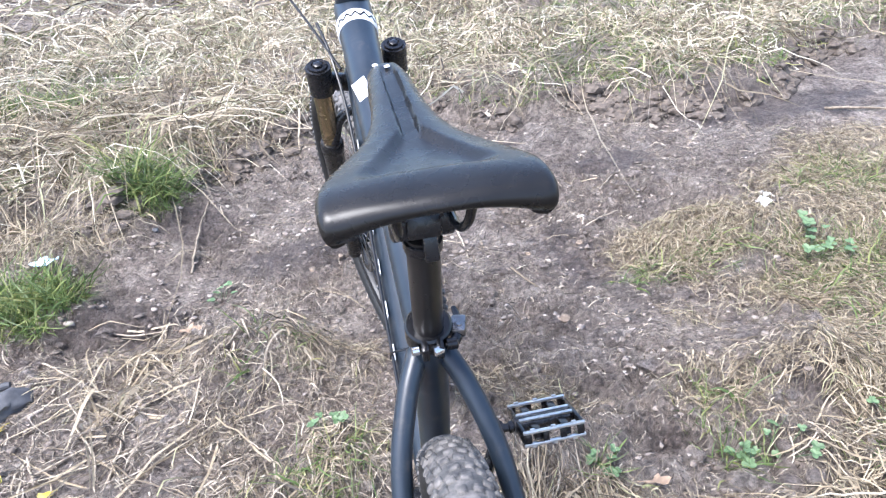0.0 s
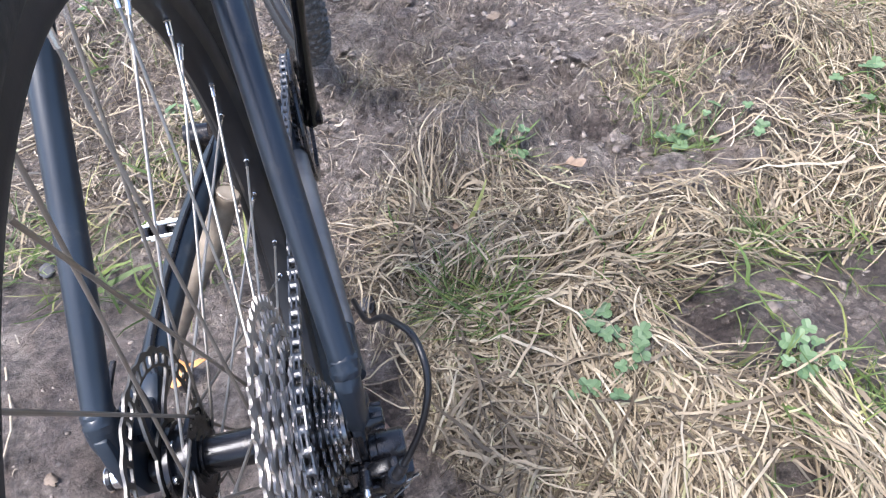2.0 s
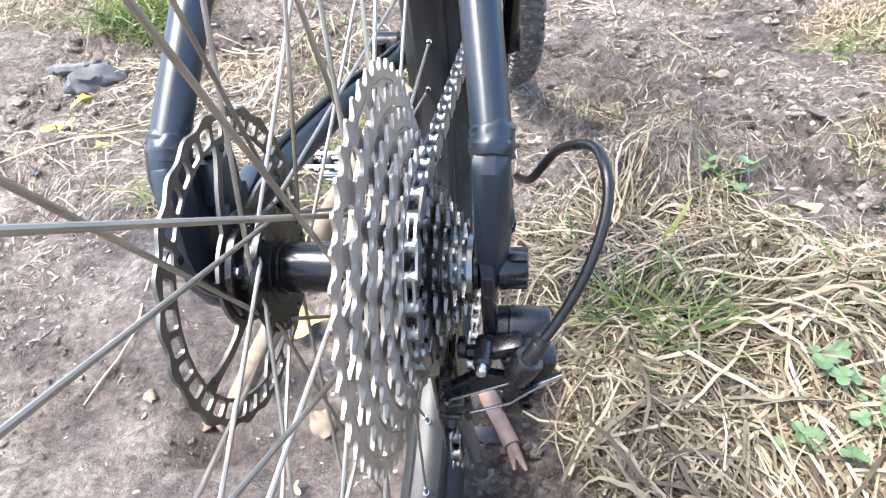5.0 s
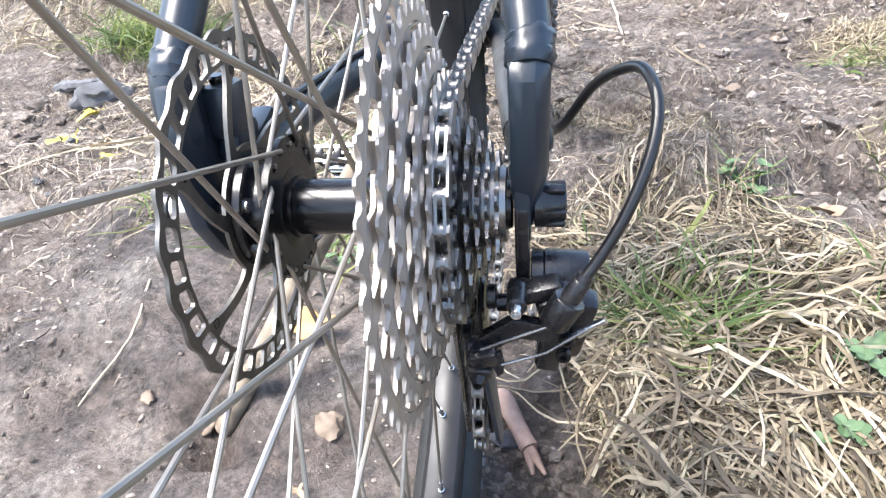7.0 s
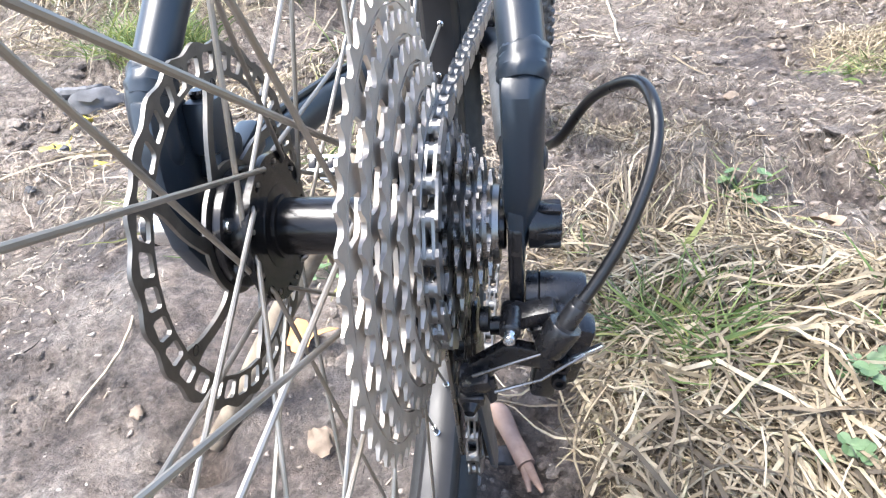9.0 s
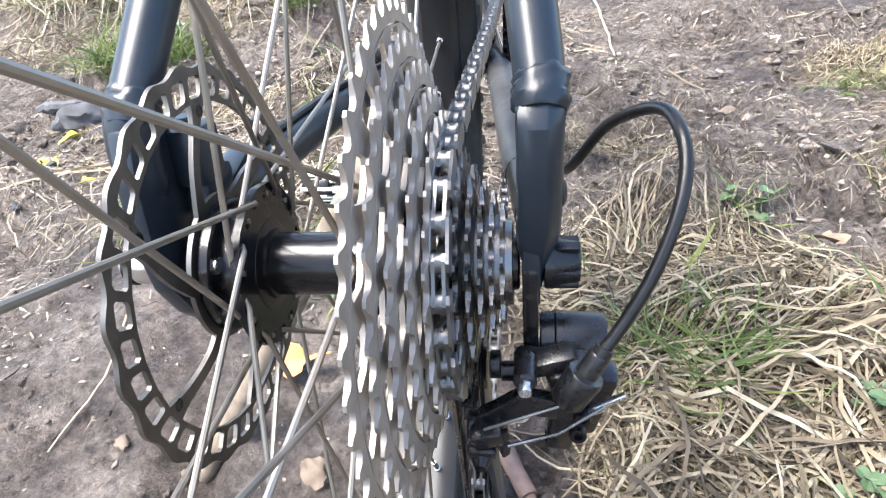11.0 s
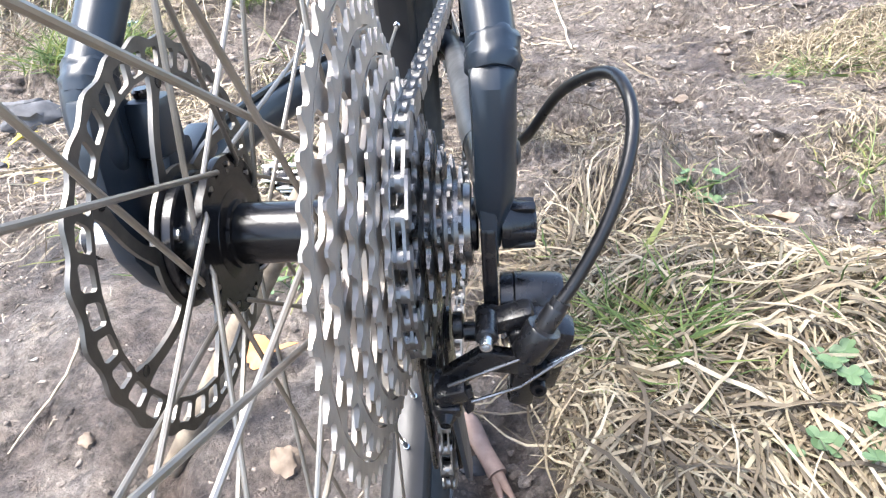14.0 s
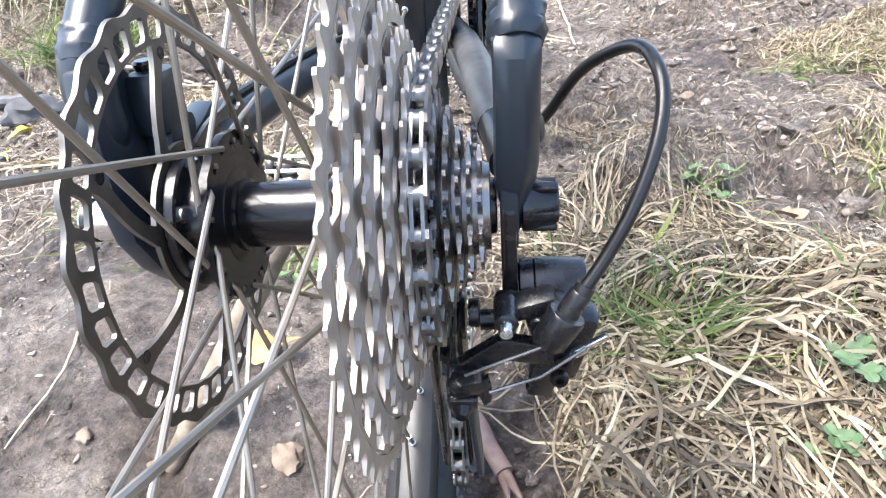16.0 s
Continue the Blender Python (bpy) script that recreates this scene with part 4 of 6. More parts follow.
def build_pedal(crank, b, s, tilt):
    m = Matrix.Translation(b) @ Matrix.Rotation(radians(tilt), 4, "X")
    X = lambda v: s * v
    axle = part("pedal_axle", lathe([(X(0.000), 0.0055), (X(0.012), 0.0055), (X(0.013), 0.008), (X(0.018), 0.008), (X(0.019), 0.0055), (X(0.028), 0.006)], 14, m=m), BLACK, crank)
    part("pedal_body", joined(
        lathe([(X(0.020), 0.009), (X(0.024), 0.011), (X(0.050), 0.0095), (X(0.092), 0.0095), (X(0.096), 0.006)], 20, m=m)), PLASTIC, axle)
    for x, w in ((0.024, 0.080), (0.098, 0.072)):
        part("pedal_side", block(0.005, w, 0.017, 0.0015, m @ Matrix.Translation((X(x), 0, 0))), BLACK, axle)
    for e in (-1, 1):
        for z in (-1, 1):
            part("cage_edge", joined(block(0.078, 0.0045, 0.0042, 0.0010, m @ Matrix.Translation((X(0.061), e * 0.039, z * 0.0080))),
                                     *[block(0.006, 0.0030, 0.0030, 0.0006, m @ Matrix.Translation((X(0.034 + 0.026 * k), e * 0.039, z * 0.0110))) for k in range(3)]), PEDAL, axle, "scratched silver cage edge")
        part("cage_web", joined(*[block(0.008, 0.0036, 0.014, 0.0006, m @ Matrix.Translation((X(0.028 + 0.022 * k), e * 0.039, 0))) for k in range(4)]), BLACK, axle)
        for k in range(2):
            part("pedal_bridge", block(0.010, 0.024, 0.012, 0.001, m @ Matrix.Translation((X(0.042 + 0.036 * k), e * 0.024, 0))), BLACK, axle)
    part("axle_cover", joined(*[block(0.070, 0.0050, 0.0040, 0.0012, m @ Matrix.Translation((X(0.060), e * 0.0075, z * 0.0090))) for e in (-1, 1) for z in (-1, 1)]), PEDAL, axle, "worn silver rib")


def build_derailleur():
    # hanger below the dropout
    hang = [(0.0710, 0.012, 0.374), (0.0710, -0.006, 0.382), (0.0710, -0.015, 0.370), (0.0710, -0.018, 0.348), (0.0710, -0.017, 0.332), (0.0710, -0.010, 0.322), (0.0710, 0.004, 0.320), (0.0710, 0.012, 0.328), (0.0710, 0.011, 0.348)]
    part("derailleur_hanger", solid_plate(hang, 0.0058, 0.0012), BLACK, bike)
    knuckle = Vector((0, -0.006, 0.3315))
    body = part("rear_derailleur", lathe([(0.0745, 0.0100), (0.0750, 0.0116), (0.0800, 0.0116), (0.0804, 0.0108), (0.0808, 0.0120), (0.0985, 0.0114), (0.1000, 0.0106), (0.1002, 0.0050)], 40, m=Matrix.Translation(knuckle)), PLASTIC, bike, "black rear derailleur under the cassette")
    part("knuckle", block(0.018, 0.014, 0.020, 0.004, pose(0.0860, -0.020, 0.3260, 20, -8, 0)), PLASTIC, body)
    part("inner_link", block(0.011, 0.014, 0.034, 0.0025, pose(0.0840, -0.025, 0.3115, 6, 10, 0)), PLASTIC, body)
    part("outer_link", block(0.011, 0.013, 0.034, 0.0030, pose(0.0945, -0.022, 0.3170, 6, 14, 0)), PLASTIC, body)
    part("link_web", block(0.016, 0.008, 0.026, 0.0020, pose(0.0900, -0.019, 0.3130, 6, 12, 0)), PLASTIC, body)
    # adjuster bracket with its bolt
    axis = ((0.0690, -0.033, 0.3375), (0.0695, 0.02, 0.342))
    part("adjuster_bracket", joined(block(0.021, 0.010, 0.0080, 0.0024, pose(0.0775, -0.024, 0.3365, 10, -17, 0)), block(0.010, 0.011, 0.010, 0.003, pose(0.0695, -0.022, 0.3340, 10, 0, 0)),
                                    lathe([(-0.0045, 0.0036), (-0.0038, 0.0043), (0.008, 0.0043)], 24, m=along(*axis))), PLASTIC, body)
    part("adjuster_bolt", joined(
        lathe([(-0.0075, 0.0011), (-0.0080, 0.0013), (-0.0090, 0.0015), (-0.0090, 0.0023), (-0.0084, 0.0026), (-0.0040, 0.0026), (-0.0040, 0.0020), (0.004, 0.0020)], 20, m=along(*axis))), SILVER, body, "small steel socket bolt")
    # flat links reaching in to the cage
    part("parallelogram_link", plate_xz([(0.0690, 0.3255), (0.0655, 0.3250), (0.0500, 0.3140), (0.0482, 0.3095), (0.0590, 0.3085), (0.0640, 0.3120), (0.0700, 0.3150), (0.0820, 0.3130), (0.0830, 0.3225)], -0.0290, 0.006, 0.0012), PLASTIC, body)
    part("parallelogram_link", plate_xz([(0.0600, 0.3125), (0.0660, 0.3150), (0.0760, 0.3130), (0.0850, 0.3090), (0.0850, 0.3050), (0.0740, 0.3085), (0.0660, 0.3095), (0.0620, 0.3060)], -0.0215, 0.005, 0.0010), PLASTIC, body)
    part("cage_hook", plate_xz([(0.0575, 0.3110), (0.0620, 0.3140), (0.0632, 0.3060), (0.0626, 0.3010), (0.0598, 0.2985), (0.0580, 0.3040)], -0.0375, 0.003, 0.0008), PLASTIC, body)
    part("guide_plate", lathe([(0.0505, 0.0040), (0.0508, 0.0100), (0.0516, 0.0108), (0.0528, 0.0100), (0.0532, 0.0040)], 32, m=pose(0, -0.004, 0.3165)), PLASTIC, body)
    part("pivot_bolt", joined(lathe([(0.0545, 0.0052), (0.0550, 0.0058), (0.0585, 0.0058), (0.0590, 0.0048)], 20, m=pose(0, -0.012, 0.3235)), lathe([(0.0590, 0.0042), (0.0650, 0.0042)], 16, m=pose(0, -0.012, 0.3200))), PLASTIC, body)
    part("cage_knuckle", joined(
        lathe([(-0.007, 0.0062), (-0.006, 0.0075), (0.006, 0.0075), (0.007, 0.0062)], 24, m=pose(0.0530, -0.030, 0.3060)),
        block(0.0135, 0.012, 0.009, 0.0020, pose(0.0540, -0.034, 0.3090, 15, -15, 0)),
        block(0.0120, 0.010, 0.007, 0.0018, pose(0.0515, -0.034, 0.3000, 15, 0, 0))), PLASTIC, body)
    part("cage_bolt", lathe([(-0.003, 0.0022), (0.001, 0.0042), (0.002, 0.0036)], 16, m=along((0.0510, -0.039, 0.2965), (0.0515, -0.02, 0.3000))), BLACK, body)
    # limit screws
    for x, z in ((0.0898, 0.3165), (0.0886, 0.3075)):
        part("limit_screw", lathe([(-0.002, 0.0034), (0.0036, 0.0034), (0.0042, 0.0030), (0.0042, 0.0016), (0.0022, 0.0015)], 16, m=along((x, -0.0310, z), (x, -0.08, z + 0.004))), BLACK, body)
    # cable stop with rubber boot, and the bolt that pinches the wire
    stop0, stop1 = Vector((0.0836, -0.0335, 0.3250)), Vector((0.0957, -0.0316, 0.3470))
    part("cable_stop", tube([stop0, stop0.lerp(stop1, .06), stop0.lerp(stop1, .56), stop0.lerp(stop1, .60), stop0.lerp(stop1, .61), stop0.lerp(stop1, .97), stop1], [0.0056, 0.0066, 0.0074, 0.0068, 0.0043, 0.0041, 0.0036], 24), PLASTIC, body)
    part("pinch_bolt", tube([(0.0945, -0.0280, 0.3160), (0.0985, -0.0282, 0.3188), (0.0986, -0.0282, 0.3189), (0.1062, -0.0286, 0.3242)], [0.0026, 0.0026, 0.0017, 0.0016], 10), SILVER, body, "bright threaded pinch bolt")
    part("shift_wire", tube([(0.0810, -0.0400, 0.3290), (0.0670, -0.0410, 0.3235), (0.0533, -0.0404, 0.3165)], 0.0007, 6), GREASY, body)
    part("shift_wire", tube([(0.0976, -0.0335, 0.3225), (0.0810, -0.0400, 0.3150), (0.0620, -0.0400, 0.3075)], 0.0007, 6), GREASY, body)
    part("cage_arm", solid_plate([(0.0540, -0.038, 0.300), (0.0540, -0.020, 0.304), (0.0540, 0.022, 0.206), (0.0540, 0.028, 0.190), (0.0540, 0.018, 0.186), (0.0540, 0.004, 0.206)], 0.0026, 0.0005), PAINT, body)
    # cage: two plates with the pulleys between
    for x in (0.0490, 0.0352):
        pts, top, bot = [], GUIDE, LOWER
        for c, r, a0, a1 in ((top, 0.0155, 10, 190), (bot, 0.0150, 190, 370)):
            for k in range(9):
                a = radians(a0 + (a1 - a0) * k / 8)
                pts.append((x, c.y + r * math.cos(a), c.z + r * math.sin(a)))
        part("cage_plate", solid_plate(pts, 0.0022, 0.0004), BLACK if x > 0.04 else GREASY, body)
    for c in (GUIDE, LOWER):
        w = bmesh.new()
        toothed_ring(w, 11, 0.0150)
        ring(w, 0.004, 0.0150, 44)
        part("pulley", moved(thickened(w, 0.0045), Matrix.Translation(c)), PLASTIC, body)
    # housing loop from the stay
    loop = [(0.0800, 0.120, 0.345), (0.0896, 0.0812, 0.366), (0.1027, 0.0606, 0.394), (0.1129, 0.0401, 0.409), (0.1202, 0.0248, 0.415), (0.1237, 0.0096, 0.412), (0.1241, -0.0014, 0.403), (0.1206, -0.0113, 0.390), (0.1132, -0.0200, 0.373), (0.1039, -0.0266, 0.3575), (0.0955, -0.0316, 0.3465)]
    part("cable_housing", tube(curve_points(loop), 0.0025, 14), HOUSING, bike, "looped black gear cable housing")
    part("ferrule", tube([(0.0972, -0.0307, 0.3490), (0.0955, -0.0316, 0.3463)], 0.0037, 16), PLASTIC, bike)


def build_front():
    steer = 14.0
    ax = Vector((0, -0.375, 0.927))
    crown = Vector((0, 0.905, 0.800))
    m = Matrix.Translation(crown) @ Matrix.Rotation(radians(steer), 4, ax) @ Matrix.Translation(-crown)
    off = Vector((0, 0.927, 0.375)) * 0.045
    axle = crown - ax * 0.475 + off
    fork = part("fork_crown", moved(joined(
        tube(curve_points([(-0.068, 0.915, 0.824), (-0.035, 0.930, 0.805), (0, 0.935, 0.795), (0.035, 0.930, 0.805), (0.068, 0.915, 0.824)]), [0.017, 0.016, 0.017, 0.016, 0.017], 16, side=0.9),
        *[tube([Vector((s * 0.068, 0.921, 0.800)) , Vector((s * 0.068, 0.905, 0.846))], 0.0215, 20) for s in (-1, 1)]), m), PLASTIC, bike, "black suspension fork with bronze stanchions")
    for s in (-1, 1):
        top = Vector((s * 0.068, 0.905, 0.846))
        dirn = -ax
        a, b = top + dirn * 0.04, top + dirn * 0.17
        part("stanchion", moved(tube([a, b], 0.0165, 20), m), STANCHION, fork)
        end = axle + Vector((s * 0.060, -0.018, 0))
        part("fork_lower", moved(tube([b - dirn * 0.004, b, b + dirn * 0.016, b + dirn * 0.018, b.lerp(end, 0.6), end + dirn * 0.025], [0.0195, 0.0215, 0.0215, 0.0200, 0.0190, 0.0150], 20), m), PLASTIC, fork)
        part("fork_cap", moved(lathe([(0, 0.0175), (0.004, 0.0165), (0.004, 0.011), (0.0015, 0.010), (0.0015, 0.004)], 20, m=along(top, top + ax)), m), BLACK, fork)
        part("cap_knob", moved(lathe([(0, 0.0085), (0.006, 0.0080), (0.007, 0.006)], 6, m=along(top, top + ax)), m), PLASTIC, fork)
    part("fork_brace", moved(tube(curve_points([(-0.066, 0.955, 0.690), (-0.045, 0.945, 0.735), (0, 0.940, 0.750), (0.045, 0.945, 0.735), (0.066, 0.955, 0.690)]), 0.009, 10), m), PLASTIC, fork)
    part("front_caliper", moved(block(0.024, 0.036, 0.060, 0.004, Matrix.Translation(axle + Vector((-0.066, -0.045, 0.065))) @ pose(0, 0, 0, -25, 0, 0)), m), BLACK, fork)
    am = m @ Matrix.Translation(axle)
    rim = part("front_rim", lathe(rim_profile(), 100, True, am), RIM, bike, angle=30)
    part("front_tyre", moved(tyre_mesh(118, 5), am), RUBBER, bike, "knobbly black tyre caked with dry mud", 70).data.materials.append(SIDEWALL)
    hub = part("front_hub", lathe([(-0.050, 0.008), (-0.045, 0.009), (-0.034, 0.030), (-0.031, 0.030), (-0.026, 0.012), (0.026, 0.012), (0.031, 0.024), (0.034, 0.024), (0.045, 0.009), (0.050, 0.008)], 36, m=am), BLACK, bike)
    spoke_set(rim, 36, am, [(-0.0325, 0.027, 5), (0.0325, 0.022, 15)], 0, 56)
    b = bmesh.new()
    slot_ring(b, 0.062, 0.0785, 36, 0.46, 0.003, 0.55)
    ring(b, 0.02, 0.026, 36)
    for k in range(6):
        a0 = k * math.pi / 3
        b.faces.new([b.verts.new(p) for p in (polar(0.0255, a0 - 0.1), polar(0.0255, a0 + 0.1), polar(0.0625, a0 + 0.75), polar(0.0625, a0 + 0.67))])
    part("front_rotor", moved(thickened(b, 0.002), am @ Matrix.Translation((-0.0425, 0, 0))), ROTOR, hub)
    # cables along the frame
    part("brake_hose", tube(curve_points([(-0.060, 0.93, 0.90), (-0.045, 0.86, 0.855), (-0.034, 0.78, 0.765), (-0.031, 0.60, 0.545), (-0.030, 0.47, 0.405), (-0.036, 0.41, 0.350), (-0.045, 0.33, 0.3525)]), 0.0026, 8), HOUSING, bike)
    part("gear_cable", tube(curve_points([(-0.110, 0.98, 0.955), (-0.075, 0.93, 0.905), (-0.034, 0.84, 0.845)]), 0.0022, 8), HOUSING, bike)
    part("cable_tie", tube(curve_points([(-0.034, 0.555, 0.480), (-0.030, 0.545, 0.500), (-0.015, 0.535, 0.510), (0.004, 0.535, 0.512)]), 0.0016, 6), HOUSING, bike)


build_chain()
build_cranks()
build_derailleur()
build_front()


# ---- grass ----
def strips(name, mat, px, py, length, width, rise, lift, label, category, upright=0.0, flow=None, seed=1, K=6, tangle=0.8, spread=0.42, wave=0.16, bow=1.0, hollows=False):
    """Many curved blades as one mesh. rise: how high a lying blade bows; lift: how high its root lies; upright: 0 lying to 1 standing."""
    r = np.random.RandomState(seed)
    n = len(px)
    az = 9.0 * lat(px * 4.3 + 40, py * 4.3 + 40) + (r.normal(0, tangle, n) + np.pi * (r.rand(n) < 0.5) if flow is None else flow + r.normal(0, tangle, n) - 4.5)
    L, W = length * np.exp(np.clip(r.normal(-0.1, 0.45, n), -1.2, 0.5)), width * np.exp(r.normal(0, spread, n))
    bend, curl = bow * r.normal(0, 0.45, n) * (1 + 1.5 * (r.rand(n) < 0.2)), r.uniform(0.3, 1.6, n)
    kink = np.cumsum(r.normal(0, wave, (n, K)), axis=1)
    z0 = lift * r.rand(n) ** 1.4
    roll = r.normal(0, 0.7, n)
    up = np.clip(upright + r.normal(0, 0.14, n) * (upright > 0), 0, 1)
    hgt, P = rise * r.uniform(0.0, 1.4, n), []
    x, y = px.copy(), py.copy()
    base = height(px, py)
    for k in range(K):
        s = k / (K - 1)
        a = az + bend * s + kink[:, k]
        lie_z = height(x, y) + z0 * (1 - 0.5 * s) + hgt * 4 * s * (1 - s) * curl
        stand_z = base + L * (s - 0.42 * s * s * (1.25 - up))
        P.append(np.stack([x, y, lie_z * (1 - up) + stand_z * up], -1))
        stp = L / (K - 1) * (1 - up * (0.92 - 0.75 * s))
        x, y = x + np.cos(a) * stp, y + np.sin(a) * stp
    P = np.stack(P, 1)
    if hollows:
        inside = sum(bump_at(P[..., 0], P[..., 1], *h) for h in HOLLOWS).max(axis=1) > r.uniform(0.32, 0.85, n)
        P, W, roll = P[~inside], W[~inside], roll[~inside]
        n = len(P)
    T = np.gradient(P, axis=1)
    T /= np.linalg.norm(T, axis=2, keepdims=True) + 1e-9
    upv = np.zeros_like(T)
    upv[..., 2] = 1
    side = np.cross(T, upv)
    side /= np.linalg.norm(side, axis=2, keepdims=True) + 1e-6
    nor = np.cross(side, T)
    side = side * np.cos(roll)[:, None, None] + nor * np.sin(roll)[:, None, None]
    s = np.linspace(0, 1, K)
    w = (W[:, None] * (1 - 0.75 * s ** 2.5)[None, :])[..., None] / 2
    V = np.stack([P - side * w, P + side * w], 2).reshape(-1, 3)
    i = (np.arange(n)[:, None] * K + np.arange(K - 1)[None, :]).reshape(-1) * 2
    F = np.stack([i, i + 1, i + 3, i + 2], -1)
    me = bpy.data.meshes.new(name)
    me.from_pydata(V.tolist(), [], F.tolist())
    me.shade_smooth()
    me.materials.append(mat)
    return tagged(new(name, me), label, category, kind="stuff")


HOLLOWS = ((0.525, 0.222, 0.092, 0.066), (0.67, 0.235, 0.10, 0.06), (0.80, 0.18, 0.07, 0.05), (0.66, 0.555, 0.13, 0.04), (0.50, 0.70, 0.15, 0.06), (0.060, 0.19, 0.040, 0.080), (0.088, 0.10, 0.048, 0.060), (0.112, 0.01, 0.058, 0.062), (0.50, 0.97, 0.11, 0.13), (0.86, 0.25, 0.05, 0.04), (0.66, 0.09, 0.06, 0.035), (0.50, 0.00, 0.05, 0.03))


def scatter(patches, total, seed, keep=None):
    """Points in soft-edged ellipses (x, y, rx, ry, weight), thinned by patchy noise."""
    r = np.random.RandomState(seed)
    wts = np.array([p[2] * p[3] * p[4] for p in patches])
    out = []
    for p, c in zip(patches, (wts / wts.sum() * total).astype(int)):
        a, q = r.uniform(0, 2 * np.pi, c), np.sqrt(r.rand(c)) * (1 + 0.12 * r.randn(c))
        x, y = p[0] + p[2] * q * np.cos(a), p[1] + p[3] * q * np.sin(a)
        ok = fractal(x, y, 7.0, 3) + 0.55 > r.uniform(0, 0.75, c) * q
        out.append(np.stack([x[ok], y[ok]], -1))
    o = np.concatenate(out)
    if keep is not None:
        o = o[keep(o[:, 0], o[:, 1])]
    return o[:, 0], o[:, 1]


def clear_of_wheels(x, y):
    return ~((np.abs(x + 0.044 * y) < 0.045) & (y > -0.1) & (y < 0.12))


def off_bare(x, y):
    """Keeps straw off the bare hollows among the grass."""
    bare = 1.8 * bump_at(x, y, 0.520, 0.225, 0.100, 0.080) + 1.1 * bump_at(x, y, 0.70, 0.24, 0.12, 0.09) + bump_at(x, y, 0.80, 0.18, 0.09, 0.07) + 1.3 * bump_at(x, y, 0.50, 0.69, 0.20, 0.09) + bump_at(x, y, 0.50, 0.95, 0.16, 0.18) + 1.3 * bump_at(x, y, 0.66, 0.555, 0.19, 0.06)
    bare = bare + 1.3 * bump_at(x, y, 0.060, 0.19, 0.050, 0.10) + 1.3 * bump_at(x, y, 0.09, 0.05, 0.072, 0.08) + bump_at(x, y, 0.86, 0.24, 0.09, 0.07) + bump_at(x, y, 0.98, 0.98, 0.15, 0.10) + bump_at(x, y, 0.20, 0.66, 0.05, 0.08)
    thin = fractal(x + 20, y, 6.5, 3) - 0.30
    return (bare < 0.30 + 0.45 * lat(x * 45, y * 45)) & (thin < 0.5 * lat(x * 80 + 3, y * 80))


LONG = [(0.37, 0.14, 0.25, 0.26, 1.3), (0.30, 0.16, 0.20, 0.22, 1.2), (0.21, 0.30, 0.10, 0.14, 1.0), (0.34, 0.40, 0.14, 0.10, 0.8), (0.17, 0.44, 0.10, 0.11, 0.6), (0.66, 0.40, 0.2, 0.07, 0.6)]
x, y = scatter(LONG, 14500, 31, lambda x, y: clear_of_wheels(x, y) & off_bare(x, y))
strips("dry_grass", STRAW, x, y, 0.15, 0.0025, 0.014, 0.036, "long matted dry grass beside the wheel", "dry grass", flow=0.6, seed=32, K=9, tangle=0.65, wave=0.15, bow=1.5, spread=0.3, hollows=True)
NEAR = [(0.40, 0.18, 0.27, 0.28, 1.3), (0.75, 0.20, 0.25, 0.28, 0.4), (0.30, 0.16, 0.20, 0.22, 1.2), (0.33, 0.44, 0.16, 0.13, 1.0), (0.16, 0.46, 0.12, 0.13, 0.9), (0.95, 0.50, 0.22, 0.30, 0.45), (1.05, 0.20, 0.35, 0.35, 0.45), (0.21, 0.30, 0.10, 0.14, 1.0), (0.40, -0.10, 0.35, 0.2, 0.7)]
x, y = scatter(NEAR, 19000, 11, lambda x, y: clear_of_wheels(x, y) & off_bare(x, y))
strips("dry_grass", STRAW, x, y, 0.085, 0.0022, 0.012, 0.032, "matted pale dry grass beside the path", "dry grass", flow=0.6, seed=2, K=6, tangle=0.85, wave=0.12, bow=1.3, hollows=True)
# broad bleached blades on top of the mat
x, y = scatter([(0.40, 0.16, 0.22, 0.24, 1.0), (0.26, 0.30, 0.12, 0.12, 0.8), (0.40, 0.42, 0.16, 0.08, 0.8), (0.70, 0.38, 0.18, 0.08, 0.8), (0.95, 0.45, 0.2, 0.2, 0.5)], 480, 51, lambda x, y: clear_of_wheels(x, y) & off_bare(x, y))
strips("dry_grass", BLEACHED, x, y, 0.17, 0.0032, 0.018, 0.050, "broad bleached blades on top of the matted grass", "dry grass", flow=0.6, seed=52, K=10, tangle=0.9, wave=0.09, bow=1.6, spread=0.25, hollows=True)
MID = [(0.95, 1.44, 0.28, 0.15, 1.3), (1.30, 1.30, 0.45, 0.24, 1.0), (1.45, 0.85, 0.45, 0.35, 1.0), (0.70, 0.76, 0.16, 0.12, 0.6), (0.30, 0.87, 0.10, 0.09, 1.3), (1.00, 0.78, 0.20, 0.12, 0.7), (0.20, 0.98, 0.14, 0.10, 0.5),
       (1.75, 1.65, 0.45, 0.30, 0.8), (-0.22, 1.16, 0.14, 0.10, 0.5), (0.33, 0.58, 0.08, 0.06, 0.6), (-0.20, 0.82, 0.14, 0.10, 0.5), (0.78, 1.14, 0.14, 0.07, 0.5), (1.95, 2.05, 0.3, 0.14, 0.5),
       (-0.30, 0.72, 0.22, 0.16, 0.12), (-0.45, 1.02, 0.20, 0.14, 0.15), (-0.55, 0.66, 0.2, 0.14, 0.08), (-1.20, 2.05, 0.30, 0.20, 0.7), (-0.75, 1.25, 0.3, 0.15, 0.2)]
x, y = scatter(MID, 46000, 12, off_bare)
strips("dry_grass", STRAW, x, y, 0.060, 0.0014, 0.012, 0.032, "tufts of pale dry grass on bare soil", "dry grass", seed=3, K=4, tangle=1.1, hollows=True)
rs = np.random.RandomState(5)
